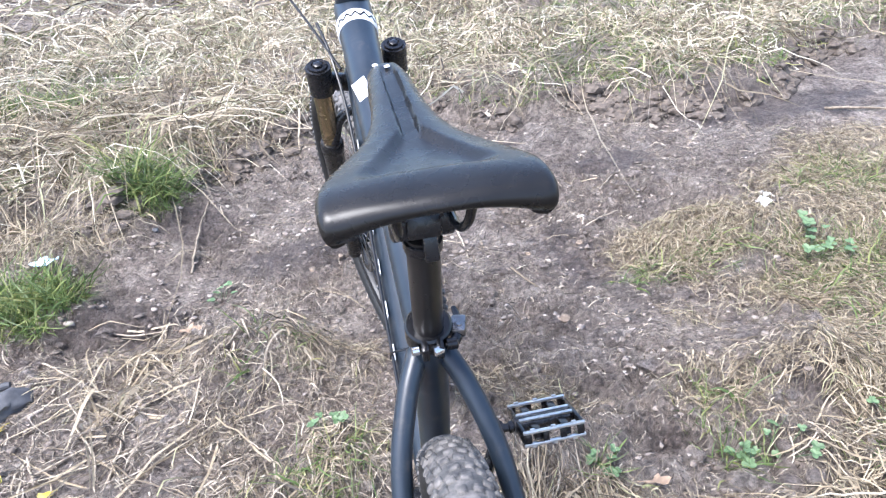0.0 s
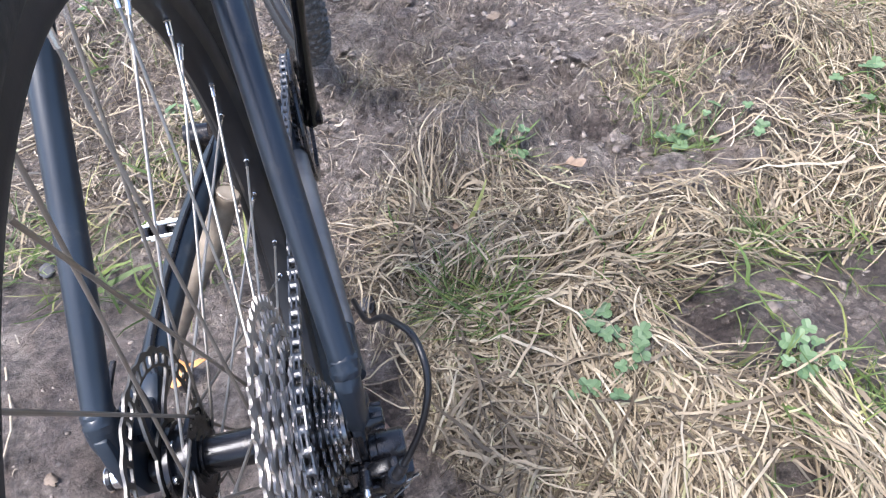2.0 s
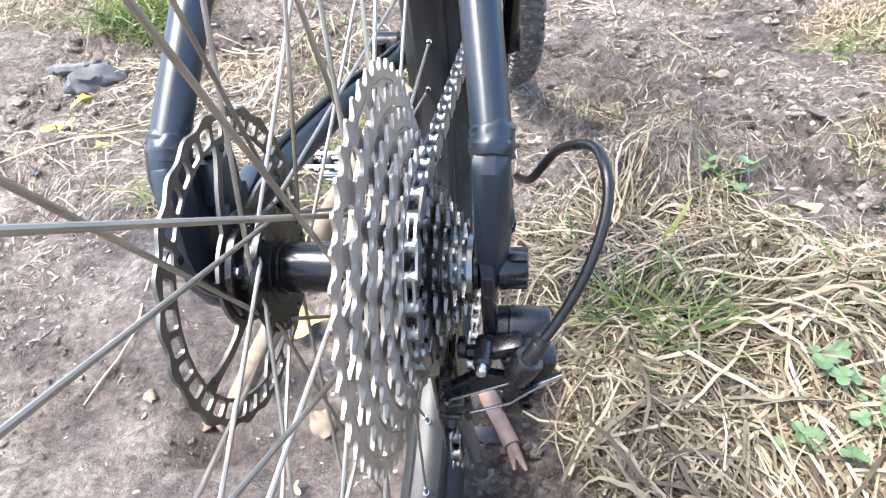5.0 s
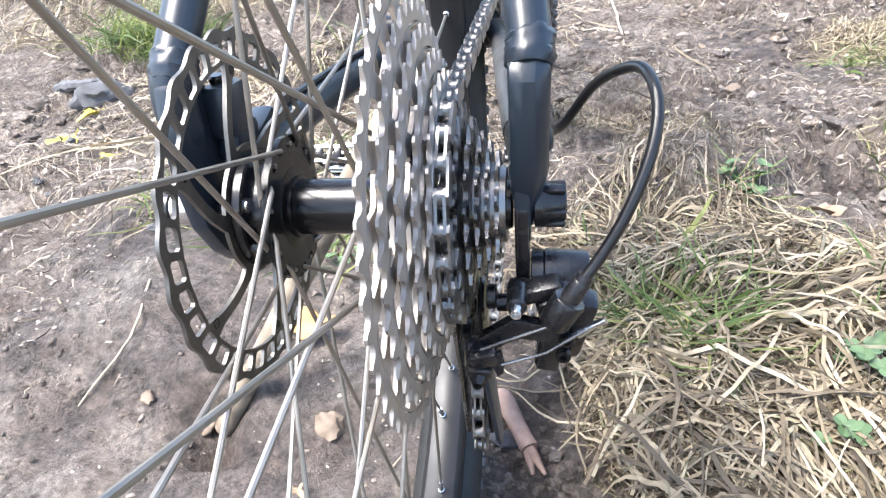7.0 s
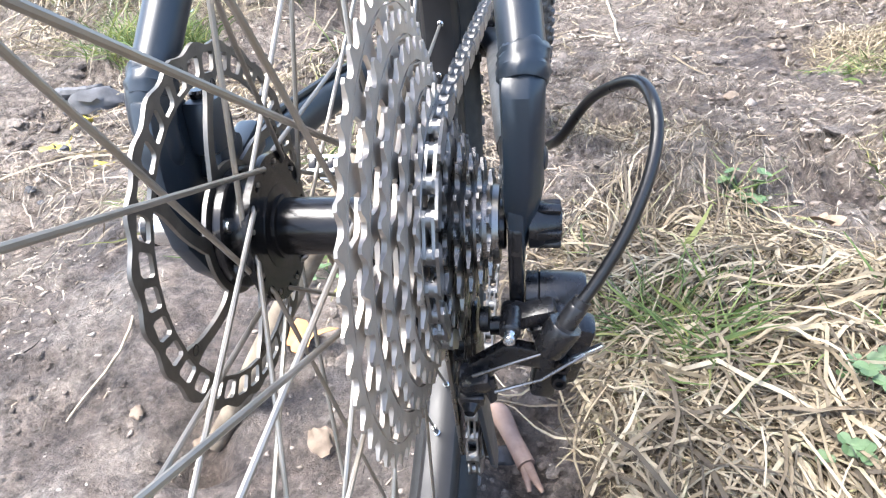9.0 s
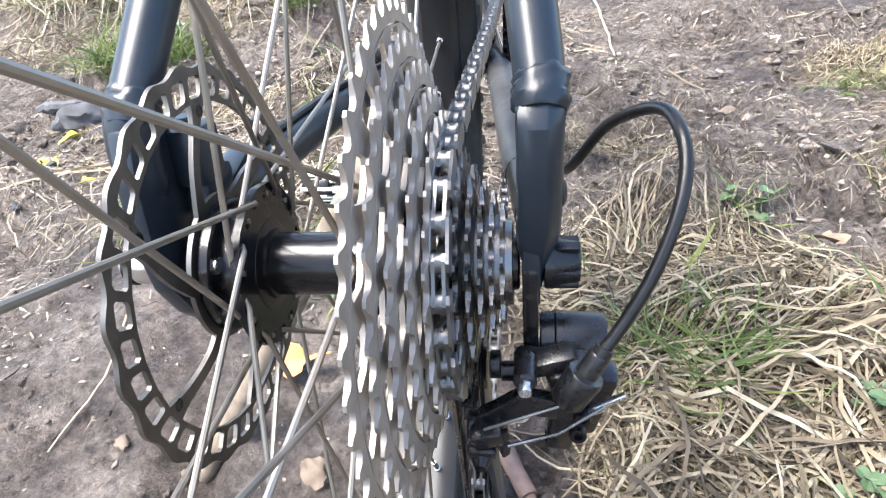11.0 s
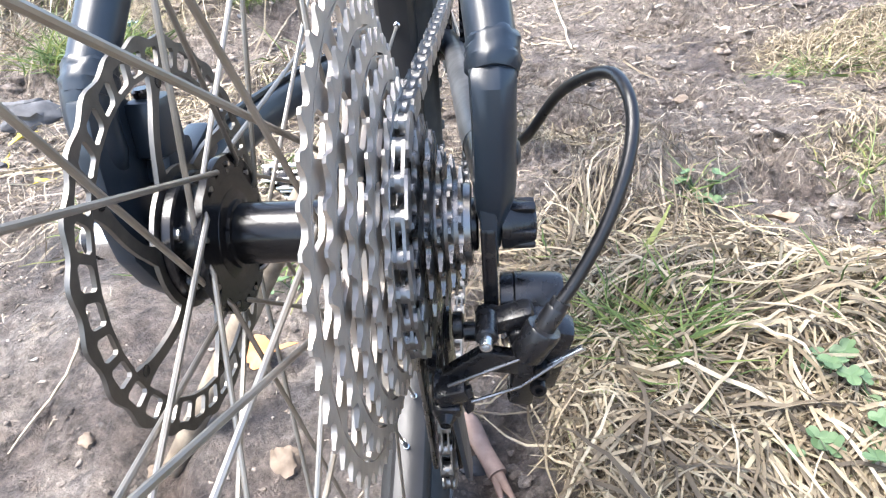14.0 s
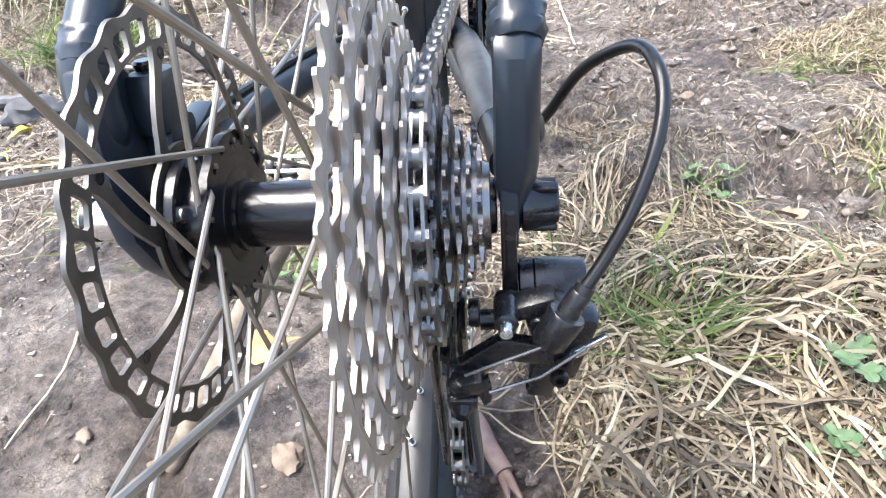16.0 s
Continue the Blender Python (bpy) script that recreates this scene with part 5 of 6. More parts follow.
bx, by = rs.uniform(-3.2, 3.8, 60000), rs.uniform(2.0, 5.6, 60000)
ok = (bank(bx, by - 0.02) > 0.7) & (bump_at(bx, by, -1.7, 3.55, 0.3, 0.2) < 0.5) & (fractal(bx, by, 3.0, 3) > rs.uniform(-0.45, 0.40, 60000))
strips("dry_grass", FARSTRAW, bx[ok], by[ok], 0.24, 0.0036, 0.05, 0.07, "tangled dry grass on the turf bank", "dry grass", seed=4, K=6, tangle=1.2, wave=0.10, bow=0.6)
bx, by = rs.uniform(-9, 12, 26000), rs.uniform(4.8, 14, 26000)
strips("dry_grass", FARSTRAW, bx, by, 0.40, 0.010, 0.08, 0.10, "tangled dry grass farther off", "dry grass", seed=6, K=4, tangle=1.2)
LEFT = [(-1.45, 2.75, 0.55, 0.45, 1.0), (-0.95, 2.62, 0.30, 0.24, 0.8), (-1.75, 2.05, 0.30, 0.30, 0.5), (-1.30, 3.2, 0.9, 0.5, 1.0), (-1.30, 2.25, 0.30, 0.25, 0.5)]
x, y = scatter(LEFT, 9000, 13, lambda x, y: (fractal(x, y + 30, 4.0, 3) > -0.15) & (bump_at(x, y, -1.7, 3.55, 0.25, 0.2) < 0.5))
strips("dry_grass", STRAW, x, y, 0.22, 0.0026, 0.05, 0.05, "tangled pale dry grass on a hummock", "dry grass", seed=7, K=6, tangle=1.2, wave=0.10, bow=0.6)
# long bleached stalks leaning over the path
x, y = scatter([(-1.05, 3.1, 0.7, 0.35, 1), (-1.7, 2.8, 0.5, 0.4, 0.8), (1.1, 3.25, 0.8, 0.2, 0.7), (2.0, 3.1, 0.6, 0.2, 0.6), (-0.7, 2.95, 0.2, 0.15, 1.0)], 420, 14)
strips("straw_stalks", STRAW, x, y, 0.85, 0.0040, 0.06, 0.16, "long bleached straw stalks fallen over the bank", "straw", flow=-0.5, seed=8, K=9, tangle=0.55, wave=0.05, bow=0.35)
x, y = scatter([(-0.95, 3.05, 0.25, 0.15, 1), (1.0, 3.3, 0.3, 0.15, 1), (-1.9, 3.1, 0.3, 0.2, 0.6), (-0.4, 3.5, 0.5, 0.2, 0.5)], 170, 15)
strips("straw_stalks", STRAW, x, y, 0.60, 0.0032, 0, 0, "dry stalks standing up from the turf", "straw", 0.85, seed=9, K=8)
# a fuzz of dull straws and dead roots over the trodden soil
x, y = rs.uniform(-1.7, 1.9, 34000), rs.uniform(0.30, 2.8, 34000)
k = (fractal(x + 5, y, 2.3, 4) > rs.uniform(-0.50, 0.40, 34000)) & (np.hypot(x + 0.3, y - 0.2) > rs.uniform(0.3, 0.7, 34000)) & (wet_shade_at(x, y) < 0.6)
strips("loose_straw", LOOSE, x[k], y[k], 0.045, 0.0014, 0.006, 0.010, "dull straws and dead roots strewn over trodden soil", "straw", seed=41, K=4, tangle=2.0, wave=0.16)
# thicker litter on the trampled hummocks on both sides of the wheels
x, y = scatter([(-0.45, 1.02, 0.36, 0.26, 1.0), (-0.22, 0.80, 0.24, 0.24, 0.9), (-0.40, 0.66, 0.26, 0.16, 0.35), (-0.17, 0.47, 0.12, 0.10, 0.35), (-0.85, 0.95, 0.25, 0.35, 0.35), (-0.42, 1.45, 0.30, 0.22, 0.4), (0.18, 0.58, 0.14, 0.14, 1.4), (0.36, 0.58, 0.12, 0.08, 0.8), (0.28, 0.80, 0.14, 0.12, 0.8), (0.85, 0.66, 0.18, 0.08, 0.7)], 5800, 43, lambda x, y: (fractal(x + 7, y + 2, 8.0, 3) > -0.12) & (wet_shade_at(x, y) < 0.45))
strips("loose_straw", LOOSE, x, y, 0.075, 0.0017, 0.016, 0.022, "tangled dull straws and rootlets on trampled soil", "straw", seed=44, K=6, tangle=1.8, wave=0.20, bow=1.6)
x, y = scatter([(-0.80, 1.18, 0.10, 0.22, 1.4), (-0.86, 1.40, 0.12, 0.12, 0.8), (-0.72, 0.92, 0.08, 0.12, 0.9), (-0.50, 0.95, 0.20, 0.12, 0.25), (-0.30, 0.75, 0.15, 0.1, 0.25)], 95, 45)
strips("straw_stalks", BLEACHED, x, y, 0.24, 0.0042, 0.010, 0.030, "heap of pale broken stalks on trampled soil", "straw", flow=6.0, seed=46, K=6, tangle=0.75, wave=0.05, bow=0.4)
# loose bits of straw and root over the bare soil
x, y = rs.uniform(-1.7, 2.0, 110000), rs.uniform(-0.2, 2.9, 110000)
k = (fractal(x, y, 2.6, 4) > rs.uniform(-0.7, 0.35, 110000)) & clear_of_wheels(x, y) & (wet_shade_at(x, y) < 0.5) & (rs.rand(110000) < np.clip(0.05 + np.hypot(x + 0.35, y - 0.15) * 0.9, 0, 1))
strips("loose_straw", LOOSE, x[k], y[k], 0.017, 0.0013, 0.003, 0.006, "thin bits of straw and root strewn on the soil", "straw", seed=10, K=3, tangle=2.0)
x, y = scatter([(-0.75, 1.08, 0.26, 0.20, 1), (-0.55, 0.95, 0.2, 0.15, 0.6), (0.05, 1.5, 0.5, 0.5, 0.3), (0.5, 1.9, 0.7, 0.4, 0.2), (-0.9, 1.9, 0.3, 0.3, 0.4)], 150, 16)
strips("loose_straw", STRAW, x, y, 0.20, 0.0028, 0.012, 0.012, "pale broken stalks lying on the soil", "straw", seed=11, K=6, tangle=1.5)
# green
x, y = scatter([(-1.16, 1.63, 0.17, 0.14, 1.3), (-0.86, 2.20, 0.12, 0.13, 0.6), (-1.72, 3.55, 0.28, 0.18, 1.0), (-1.35, 3.1, 0.12, 0.10, 0.5)], 3600, 23)
strips("green_grass", GREEN, x, y, 0.14, 0.0034, 0, 0, "thick green grass tufts beside the bare soil", "grass", 0.6, seed=23, tangle=2.0)
x, y = scatter([(-0.90, 2.26, 0.10, 0.11, 1.0), (-0.98, 2.40, 0.10, 0.10, 0.6)], 900, 24)
strips("green_grass", GREEN, x, y, 0.20, 0.0036, 0, 0, "tall yellowish green grass tuft on a mound", "grass", 0.6, seed=25, K=7, tangle=2.0)
GREENS = [(0.45, 0.22, 0.20, 0.16, 0.16), (0.46, 0.08, 0.12, 0.10, 0.15), (-0.28, 0.52, 0.16, 0.08, 0.5), (0.15, 0.50, 0.08, 0.06, 0.3), (0.66, 0.14, 0.16, 0.05, 0.2), (0.60, 0.05, 0.14, 0.09, 1.0), (0.95, 1.34, 0.30, 0.08, 0.7), (1.30, 1.28, 0.34, 0.14, 0.9), (-0.88, 2.22, 0.14, 0.14, 1.2), (-1.50, 2.85, 0.26, 0.15, 2.2), (0.78, 0.36, 0.10, 0.10, 0.7),
          (0.64, 0.63, 0.07, 0.05, 1.0), (0.66, 0.76, 0.10, 0.08, 0.5), (-0.22, 0.76, 0.12, 0.09, 0.8), (1.45, 1.0, 0.34, 0.25, 0.8), (0.345, 0.64, 0.035, 0.03, 1.2), (-0.45, 0.62, 0.14, 0.09, 0.5), (1.02, 0.56, 0.15, 0.15, 0.5), (1.75, 1.7, 0.3, 0.2, 0.7), (-0.35, 1.15, 0.15, 0.1, 0.3)]
x, y = scatter(GREENS, 7000, 17)
strips("green_grass", GREEN, x, y, 0.085, 0.0026, 0, 0, "short green grass coming through the straw", "grass", 0.5, seed=12, tangle=2.0)
x, y = scatter([(0.218, 0.320, 0.044, 0.060, 1.8), (0.25, 0.275, 0.04, 0.05, 0.7), (0.352, 0.285, 0.03, 0.03, 0.2), (0.66, 0.36, 0.05, 0.05, 0.5), (0.42, 0.31, 0.05, 0.05, 0.25)], 980, 18)
strips("green_grass", GREEN, x, y, 0.085, 0.0028, 0, 0, "tuft of long green grass in the straw", "grass", 0.55, seed=19, tangle=2.0, spread=0.2)
bx, by = rs.uniform(-3.2, 3.8, 30000), rs.uniform(2.2, 5.6, 30000)
ok = (bank(bx, by) > 0.5) & (fractal(bx + 3, by, 1.9, 3) + 0.30 * np.clip((by - 3) / 1.5, -1, 1) + 0.30 * bx / 3 > 0.06)
strips("green_grass", GREEN, bx[ok], by[ok], 0.10, 0.0042, 0, 0, "green grass patches on the turf bank", "grass", 0.5, seed=13, K=4, tangle=2.0)


# ---- small things on the ground ----
def leaf_mesh(size, seed, lobes=3):
    """A curled dead leaf with a toothed outline, about the origin."""
    r = random.Random(seed)
    bm = bmesh.new()
    ringv, n = [], 22
    for k in range(n):
        a = 2 * math.pi * k / n
        rad = size * (0.62 + 0.20 * math.cos(lobes * a) + r.uniform(-0.06, 0.06)) * (1.25 if abs(a - math.pi) > 2.6 else 1)
        x, y = rad * math.cos(a) * 1.25, rad * math.sin(a) * 0.85
        ringv.append(bm.verts.new((x, y, 0.22 * size * math.sin(1.7 * a + seed) + 0.5 * y * y / size)))
    mid = [bm.verts.new((v.co.x * 0.45, v.co.y * 0.45, v.co.z * 0.3)) for v in ringv]
    c = bm.verts.new((0, 0, 0))
    for k in range(n):
        j = (k + 1) % n
        bm.faces.new((mid[k], ringv[k], ringv[j], mid[j]))
        bm.faces.new((c, mid[k], mid[j]))
    geo = bmesh.ops.extrude_face_region(bm, geom=bm.faces[:])
    bmesh.ops.translate(bm, vec=(0, 0, 0.0006), verts=[v for v in geo["geom"] if isinstance(v, bmesh.types.BMVert)])
    return bm


def fallen_leaf(x, y, size, mat, label, seed, dz=0.006):
    ob = part("fallen_leaf", leaf_mesh(size, seed, 3 + seed % 3), mat)
    r = random.Random(seed)
    ob.matrix_world = pose(x, y, ground_z(x, y) + dz, r.uniform(-14, 14), r.uniform(-14, 14), r.uniform(0, 360))
    stem = tube(curve_points([(-size * 0.6, 0, 0.001), (-size * 1.0, size * 0.1, 0.003), (-size * 1.35, size * 0.28, 0.002)]), 0.0008, 5)
    part("leaf_stalk", stem, mat, ob)
    tagged(ob, label, "leaf", "fallen leaves")


for x, y, size, mat, label, dz in (
        (-0.208, 0.318, 0.034, LEAF_ORANGE, "curled orange dead leaf lying on bare soil", 0.016),
        (-1.050, 1.110, 0.028, LEAF_YELLOW, "bright yellow fallen leaf on bare soil", 0.008),
        (-1.060, 0.985, 0.030, LEAF_YELLOW, "bright yellow fallen leaf on bare soil", 0.008),
        (-0.990, 0.955, 0.028, LEAF_YELLOW, "bright yellow fallen leaf on bare soil", 0.008),
        (-0.857, 0.880, 0.020, LEAF_YELLOW, "small yellow fallen leaf on bare soil", 0.008),
        (0.433, 0.588, 0.026, LEAF_BROWN, "brown dead leaf at the edge of the straw", 0.030),
        (0.213, 0.493, 0.024, LEAF_BROWN, "brown dry leaf caught in the straw", 0.030),
        (0.860, 0.310, 0.026, LEAF_PALE, "pale jagged dry leaf lying on matted straw", 0.030),
        (-1.050, 2.640, 0.050, LEAF_PALE, "bleached leaf lying on a hummock", 0.030),
        (-1.000, 2.560, 0.045, LEAF_PALE, "bleached leaf lying on a hummock", 0.020),
        (0.560, 2.780, 0.034, LEAF_PALE, "bleached leaf below the turf edge", 0.015),
        (1.290, 2.480, 0.034, LEAF_PALE, "bleached leaf below the turf edge", 0.015),
        (-0.628, 1.412, 0.034, LEAF_BROWN, "brown dead leaf lying on bare soil", 0.012),
        (-0.150, 0.105, 0.011, LEAF_BROWN, "small brown dead leaf beside a stone", 0.008),
        (0.500, 1.395, 0.014, LEAF_PALE, "small pale leaf on trodden soil", 0.006)):
    fallen_leaf(x, y, size, mat, label, int(abs(x * 991 + y * 577)) % 97, dz)


def stone(x, y, size, mat, label, seed, sink=0.3):
    r = random.Random(seed)
    bm = bmesh.new()
    bmesh.ops.create_icosphere(bm, subdivisions=3, radius=size)
    o = Vector((r.uniform(0, 50), r.uniform(0, 50), r.uniform(0, 50)))
    for v in bm.verts:
        d = noise.fractal(v.co / size * 0.9 + o, 0.8, 2.0, 4)
        v.co *= 1 + 0.5 * d
        v.co.z *= 0.68
        v.co.x *= 1.2
    ob = part("stone", bm, mat, angle=50)
    ob.matrix_world = pose(x, y, ground_z(x, y) + size * (0.6 - sink), r.uniform(-10, 10), r.uniform(-10, 10), r.uniform(0, 360))
    tagged(ob, label, "stone", "stones on the path")


stone(-0.149, 0.195, 0.013, STONE, "brown earthy stone half sunk in the soil", 4)
stone(-0.36, 0.205, 0.008, STONE, "small brown stone set in bare soil", 5)
stone(-1.061, 1.192, 0.055, GREYSTONE, "dark grey stone at the edge of the path", 6)
stone(0.448, 1.205, 0.014, STONE, "small pale stone on trodden soil", 7)
stone(-0.30, 0.205, 0.007, STONE, "small pale stone on trodden soil", 8)
stone(0.03, 0.205, 0.013, GREYSTONE, "small grey stone near the wheel", 9)
for k in range(26):
    q = random.Random(200 + k)
    stone(q.uniform(-1.0, 0.9), q.uniform(0.35, 2.3), q.uniform(0.006, 0.013), STONE if k % 3 else GREYSTONE, "small pale pebble on trodden soil" if k % 3 else "small grey pebble on trodden soil", 300 + k)


def twig(pts, radius, mat, label, name="twig", seed=1):
    r = random.Random(seed)
    line = [Vector((x, y, ground_z(x, y) + radius * 0.7 + dz)) for x, y, dz in pts]
    line = curve_points(line, 6)
    for p in line[1:-1]:
        p += Vector((r.uniform(-1, 1), r.uniform(-1, 1), r.uniform(0, 0.6))) * radius * 0.7
    ob = part(name, tube(line, [radius, radius * 0.95, radius * 0.8, radius * 0.55], 8), mat)
    return tagged(ob, label, name.replace("_", " "))


twig([(0.158, 2.60, 0.01), (0.225, 2.31, 0.02), (0.243, 1.935, 0.012), (0.249, 1.62, 0)], 0.0048, STALK, "long pale bleached stick lying on the path")
twig([(-0.689, 1.789, 0), (-0.683, 1.991, 0.01), (-0.662, 2.17, 0)], 0.0045, BARK, "short brown twig on trodden soil", seed=2)
twig([(-0.90, 1.487, 0.004), (-0.80, 1.462, 0.01), (-0.656, 1.485, 0)], 0.0028, STALK, "thin pale stalk lying on bare soil", seed=3)
twig([(0.37, 2.60, 0), (0.548, 2.53, 0.01), (0.687, 2.48, 0)], 0.0035, STALK, "thin pale stalk lying on bare soil", seed=4)
twig([(0.649, 1.654, 0.005), (0.729, 1.706, 0.012), (0.816, 1.744, 0.01)], 0.0028, STALK, "pale stalk sticking out of a straw tuft", seed=5)
twig([(0.472, 1.19, 0), (0.545, 1.236, 0.008), (0.631, 1.288, 0)], 0.0018, STALK, "thin pale stalk lying on bare soil", seed=6)
twig([(0.825, 1.936, 0), (0.90, 2.021, 0.008), (0.969, 2.084, 0)], 0.0045, BARK, "short brown twig on trodden soil", seed=7)
for k, p in enumerate((((-1.019, 1.361), (-0.924, 1.281), (-0.792, 1.177)), ((-0.909, 0.951), (-0.837, 1.003), (-0.753, 1.029)), ((-0.725, 0.879), (-0.719, 0.977), (-0.73, 1.071)),
                       ((-1.118, 1.287), (-1.022, 1.264), (-0.918, 1.262)), ((-0.902, 0.933), (-0.95, 1.028), (-0.943, 1.101)), ((-0.80, 1.20), (-0.70, 1.10), (-0.60, 1.05)), ((-0.86, 1.10), (-0.78, 0.98), (-0.74, 0.86)))):
    twig([(x, y, 0.006) for x, y in p], 0.0028, STALK, "broken pale stalk lying on bare soil", seed=20 + k)
twig([(2.105, 2.422, 0), (2.186, 2.343, 0.01), (2.50, 2.20, 0)], 0.007, BARK, "dark brown stick lying across the path", seed=9)
twig([(-1.30, 1.33, 0.01), (-1.17, 1.28, 0.012), (-1.06, 1.26, 0.01)], 0.016, GREYSTONE, "dark weathered stick on bare soil", seed=10)
twig([(-0.43, 0.36, 0), (-0.41, 0.27, 0.006), (-0.44, 0.19, 0)], 0.0018, STALK, "thin curved dry stalk on bare soil", seed=12)

# the forked branch that holds the bike up
foot = Vector((-0.2825, 0.2080, -0.045))
crotch = Vector((-0.0662, 0.2909, 0.2894))
prop = part("prop_branch", tube(curve_points([foot, foot.lerp(crotch, 0.35) + Vector((-0.002, 0.002, 0)), foot.lerp(crotch, 0.7) + Vector((-0.004, 0.002, 0)), crotch]), [0.0115, 0.0125, 0.0120, 0.0125], 16), BARK)
tagged(prop, "forked tan branch propping the bike against its chain stay", "branch")
part("side_branch", tube(curve_points([crotch - Vector((0.012, 0.010, 0.02)), crotch + Vector((0.012, 0.003, 0.018)), crotch + Vector((0.029, 0.006, 0.045))]), [0.0130, 0.0138, 0.0128], 14), BARK, prop)
part("cut_end", tube([crotch + Vector((0.029, 0.006, 0.045)), crotch + Vector((0.0297, 0.0062, 0.0461))], [0.0122, 0.0112], 14), LEAF_PALE, prop, "pale sawn end")

# pinkish forked root under the derailleur
z = ground_z(0.05, 0.2)
root = part("forked_root", joined(
    tube(curve_points([(0.012, 0.275, z + 0.004), (0.030, 0.248, z + 0.016), (0.046, 0.216, z + 0.014), (0.060, 0.190, z + 0.010)]), [0.0085, 0.0110, 0.0088, 0.0095], 12),
    tube(curve_points([(0.057, 0.195, z + 0.010), (0.066, 0.180, z + 0.009), (0.076, 0.166, z + 0.003)]), [0.0075, 0.0048, 0.002], 10),
    tube(curve_points([(0.057, 0.195, z + 0.010), (0.060, 0.180, z + 0.008), (0.064, 0.165, z + 0.003)]), [0.006, 0.0042, 0.002], 10)), ROOT)
tagged(root, "pinkish forked piece of root lying by the wheel", "root")


def crumpled(x, y, size, mat, label, name, seed):
    bm = bmesh.new()
    bmesh.ops.create_grid(bm, x_segments=10, y_segments=7, size=size)
    for v in bm.verts:
        v.co.y *= 0.6
        v.co.z = size * 0.5 * noise.fractal(v.co / size * 1.6 + Vector((seed, 2, 3)), 0.9, 2.0, 3) + size * 0.2
    geo = bmesh.ops.extrude_face_region(bm, geom=bm.faces[:])
    bmesh.ops.translate(bm, vec=(0, 0, 0.001), verts=[v for v in geo["geom"] if isinstance(v, bmesh.types.BMVert)])
    ob = part(name, bm, mat)
    ob.matrix_world = pose(x, y, ground_z(x, y) + 0.008, 6, 10, 40 * seed)
    tagged(ob, label, "litter")


crumpled(1.255, 1.56, 0.032, LITTER, "crumpled white paper scrap in the grass", "paper_scrap", 1)
crumpled(1.340, 1.67, 0.030, LITTER, "small crumpled white paper scrap", "paper_scrap", 2)
crumpled(-0.330, 4.20, 0.060, LITTER, "white paper scrap on the far turf", "paper_scrap", 3)
crumpled(-1.130, 1.80, 0.040, BLUELITTER, "pale blue crumpled wrapper on the soil", "wrapper", 4)


def clover_leaf(size):
    """Three rounded leaflets, folded a little along the middle."""
    bm = bmesh.new()
    for k in range(3):
        a0 = radians(90 + 120 * k)
        pts = [(0, 0)] + [(size * (0.52 + 0.50 * math.cos(t)), size * 0.50 * math.sin(t)) for t in np.linspace(-2.5, 2.5, 11)]
        pts[6] = (size * 0.93, 0)
        vs = []
        for x, y in pts:
            z = 0.35 * abs(y) + 0.12 * x
            vs.append(bm.verts.new((x * math.cos(a0) - y * math.sin(a0), x * math.sin(a0) + y * math.cos(a0), z)))
        for i in range(1, 11):
            bm.faces.new((vs[0], vs[i], vs[i + 1]))
    geo = bmesh.ops.extrude_face_region(bm, geom=bm.faces[:])
    bmesh.ops.translate(bm, vec=(0, 0, 0.0005), verts=[v for v in geo["geom"] if isinstance(v, bmesh.types.BMVert)])
    return bm


def clover(x, y, n, spread, size, lift, seed):
    r = random.Random(seed)
    z0 = ground_z(x, y)
    plant = new("clover_plant")
    plant.location = (x, y, z0)
    tagged(plant, "low clover plant with green leaflets in dry grass", "clover", "clover in the grass")
    first = None
    for k in range(n):
        a, d = r.uniform(0, 6.28), spread * math.sqrt(r.random())
        p = Vector((d * math.cos(a), d * math.sin(a), lift * r.uniform(0.75, 1.15)))
        p.z += ground_z(x + p.x, y + p.y) - z0
        if first is None:
            first = part("leaf", clover_leaf(size), CLOVER, plant)
            ob = first
        else:
            ob = shared("leaf", first.data, plant)
        ob.matrix_local = Matrix.Translation(p) @ pose(0, 0, 0, r.uniform(-22, 22), r.uniform(-22, 22), r.uniform(0, 360)) @ Matrix.Scale(r.uniform(0.75, 1.2), 4)
        part("stalk", tube(curve_points([(p.x * 0.3, p.y * 0.3, 0), (p.x * 0.7, p.y * 0.7, p.z * 0.6), tuple(p)]), 0.0008, 5), CLOVER, plant)


for k, c in enumerate(((0.350, 0.217, 5, 0.022, 0.0112, 0.048), (0.375, 0.170, 10, 0.042, 0.0115, 0.047), (0.575, 0.130, 9, 0.04, 0.0115, 0.042), (0.320, 0.136, 6, 0.034, 0.0108, 0.045), (0.345, 0.640, 7, 0.030, 0.014, 0.02),
                       (0.640, 0.625, 10, 0.035, 0.013, 0.02), (-0.205, 0.870, 8, 0.05, 0.014, 0.03), (0.73, 0.62, 6, 0.06, 0.012, 0.03), (-0.215, 0.47, 5, 0.04, 0.012, 0.015),
                       (1.28, 1.30, 14, 0.10, 0.018, 0.06), (-0.56, 1.58, 6, 0.06, 0.014, 0.02), (1.02, 0.62, 8, 0.08, 0.014, 0.04))):
    clover(*c, 40 + k)

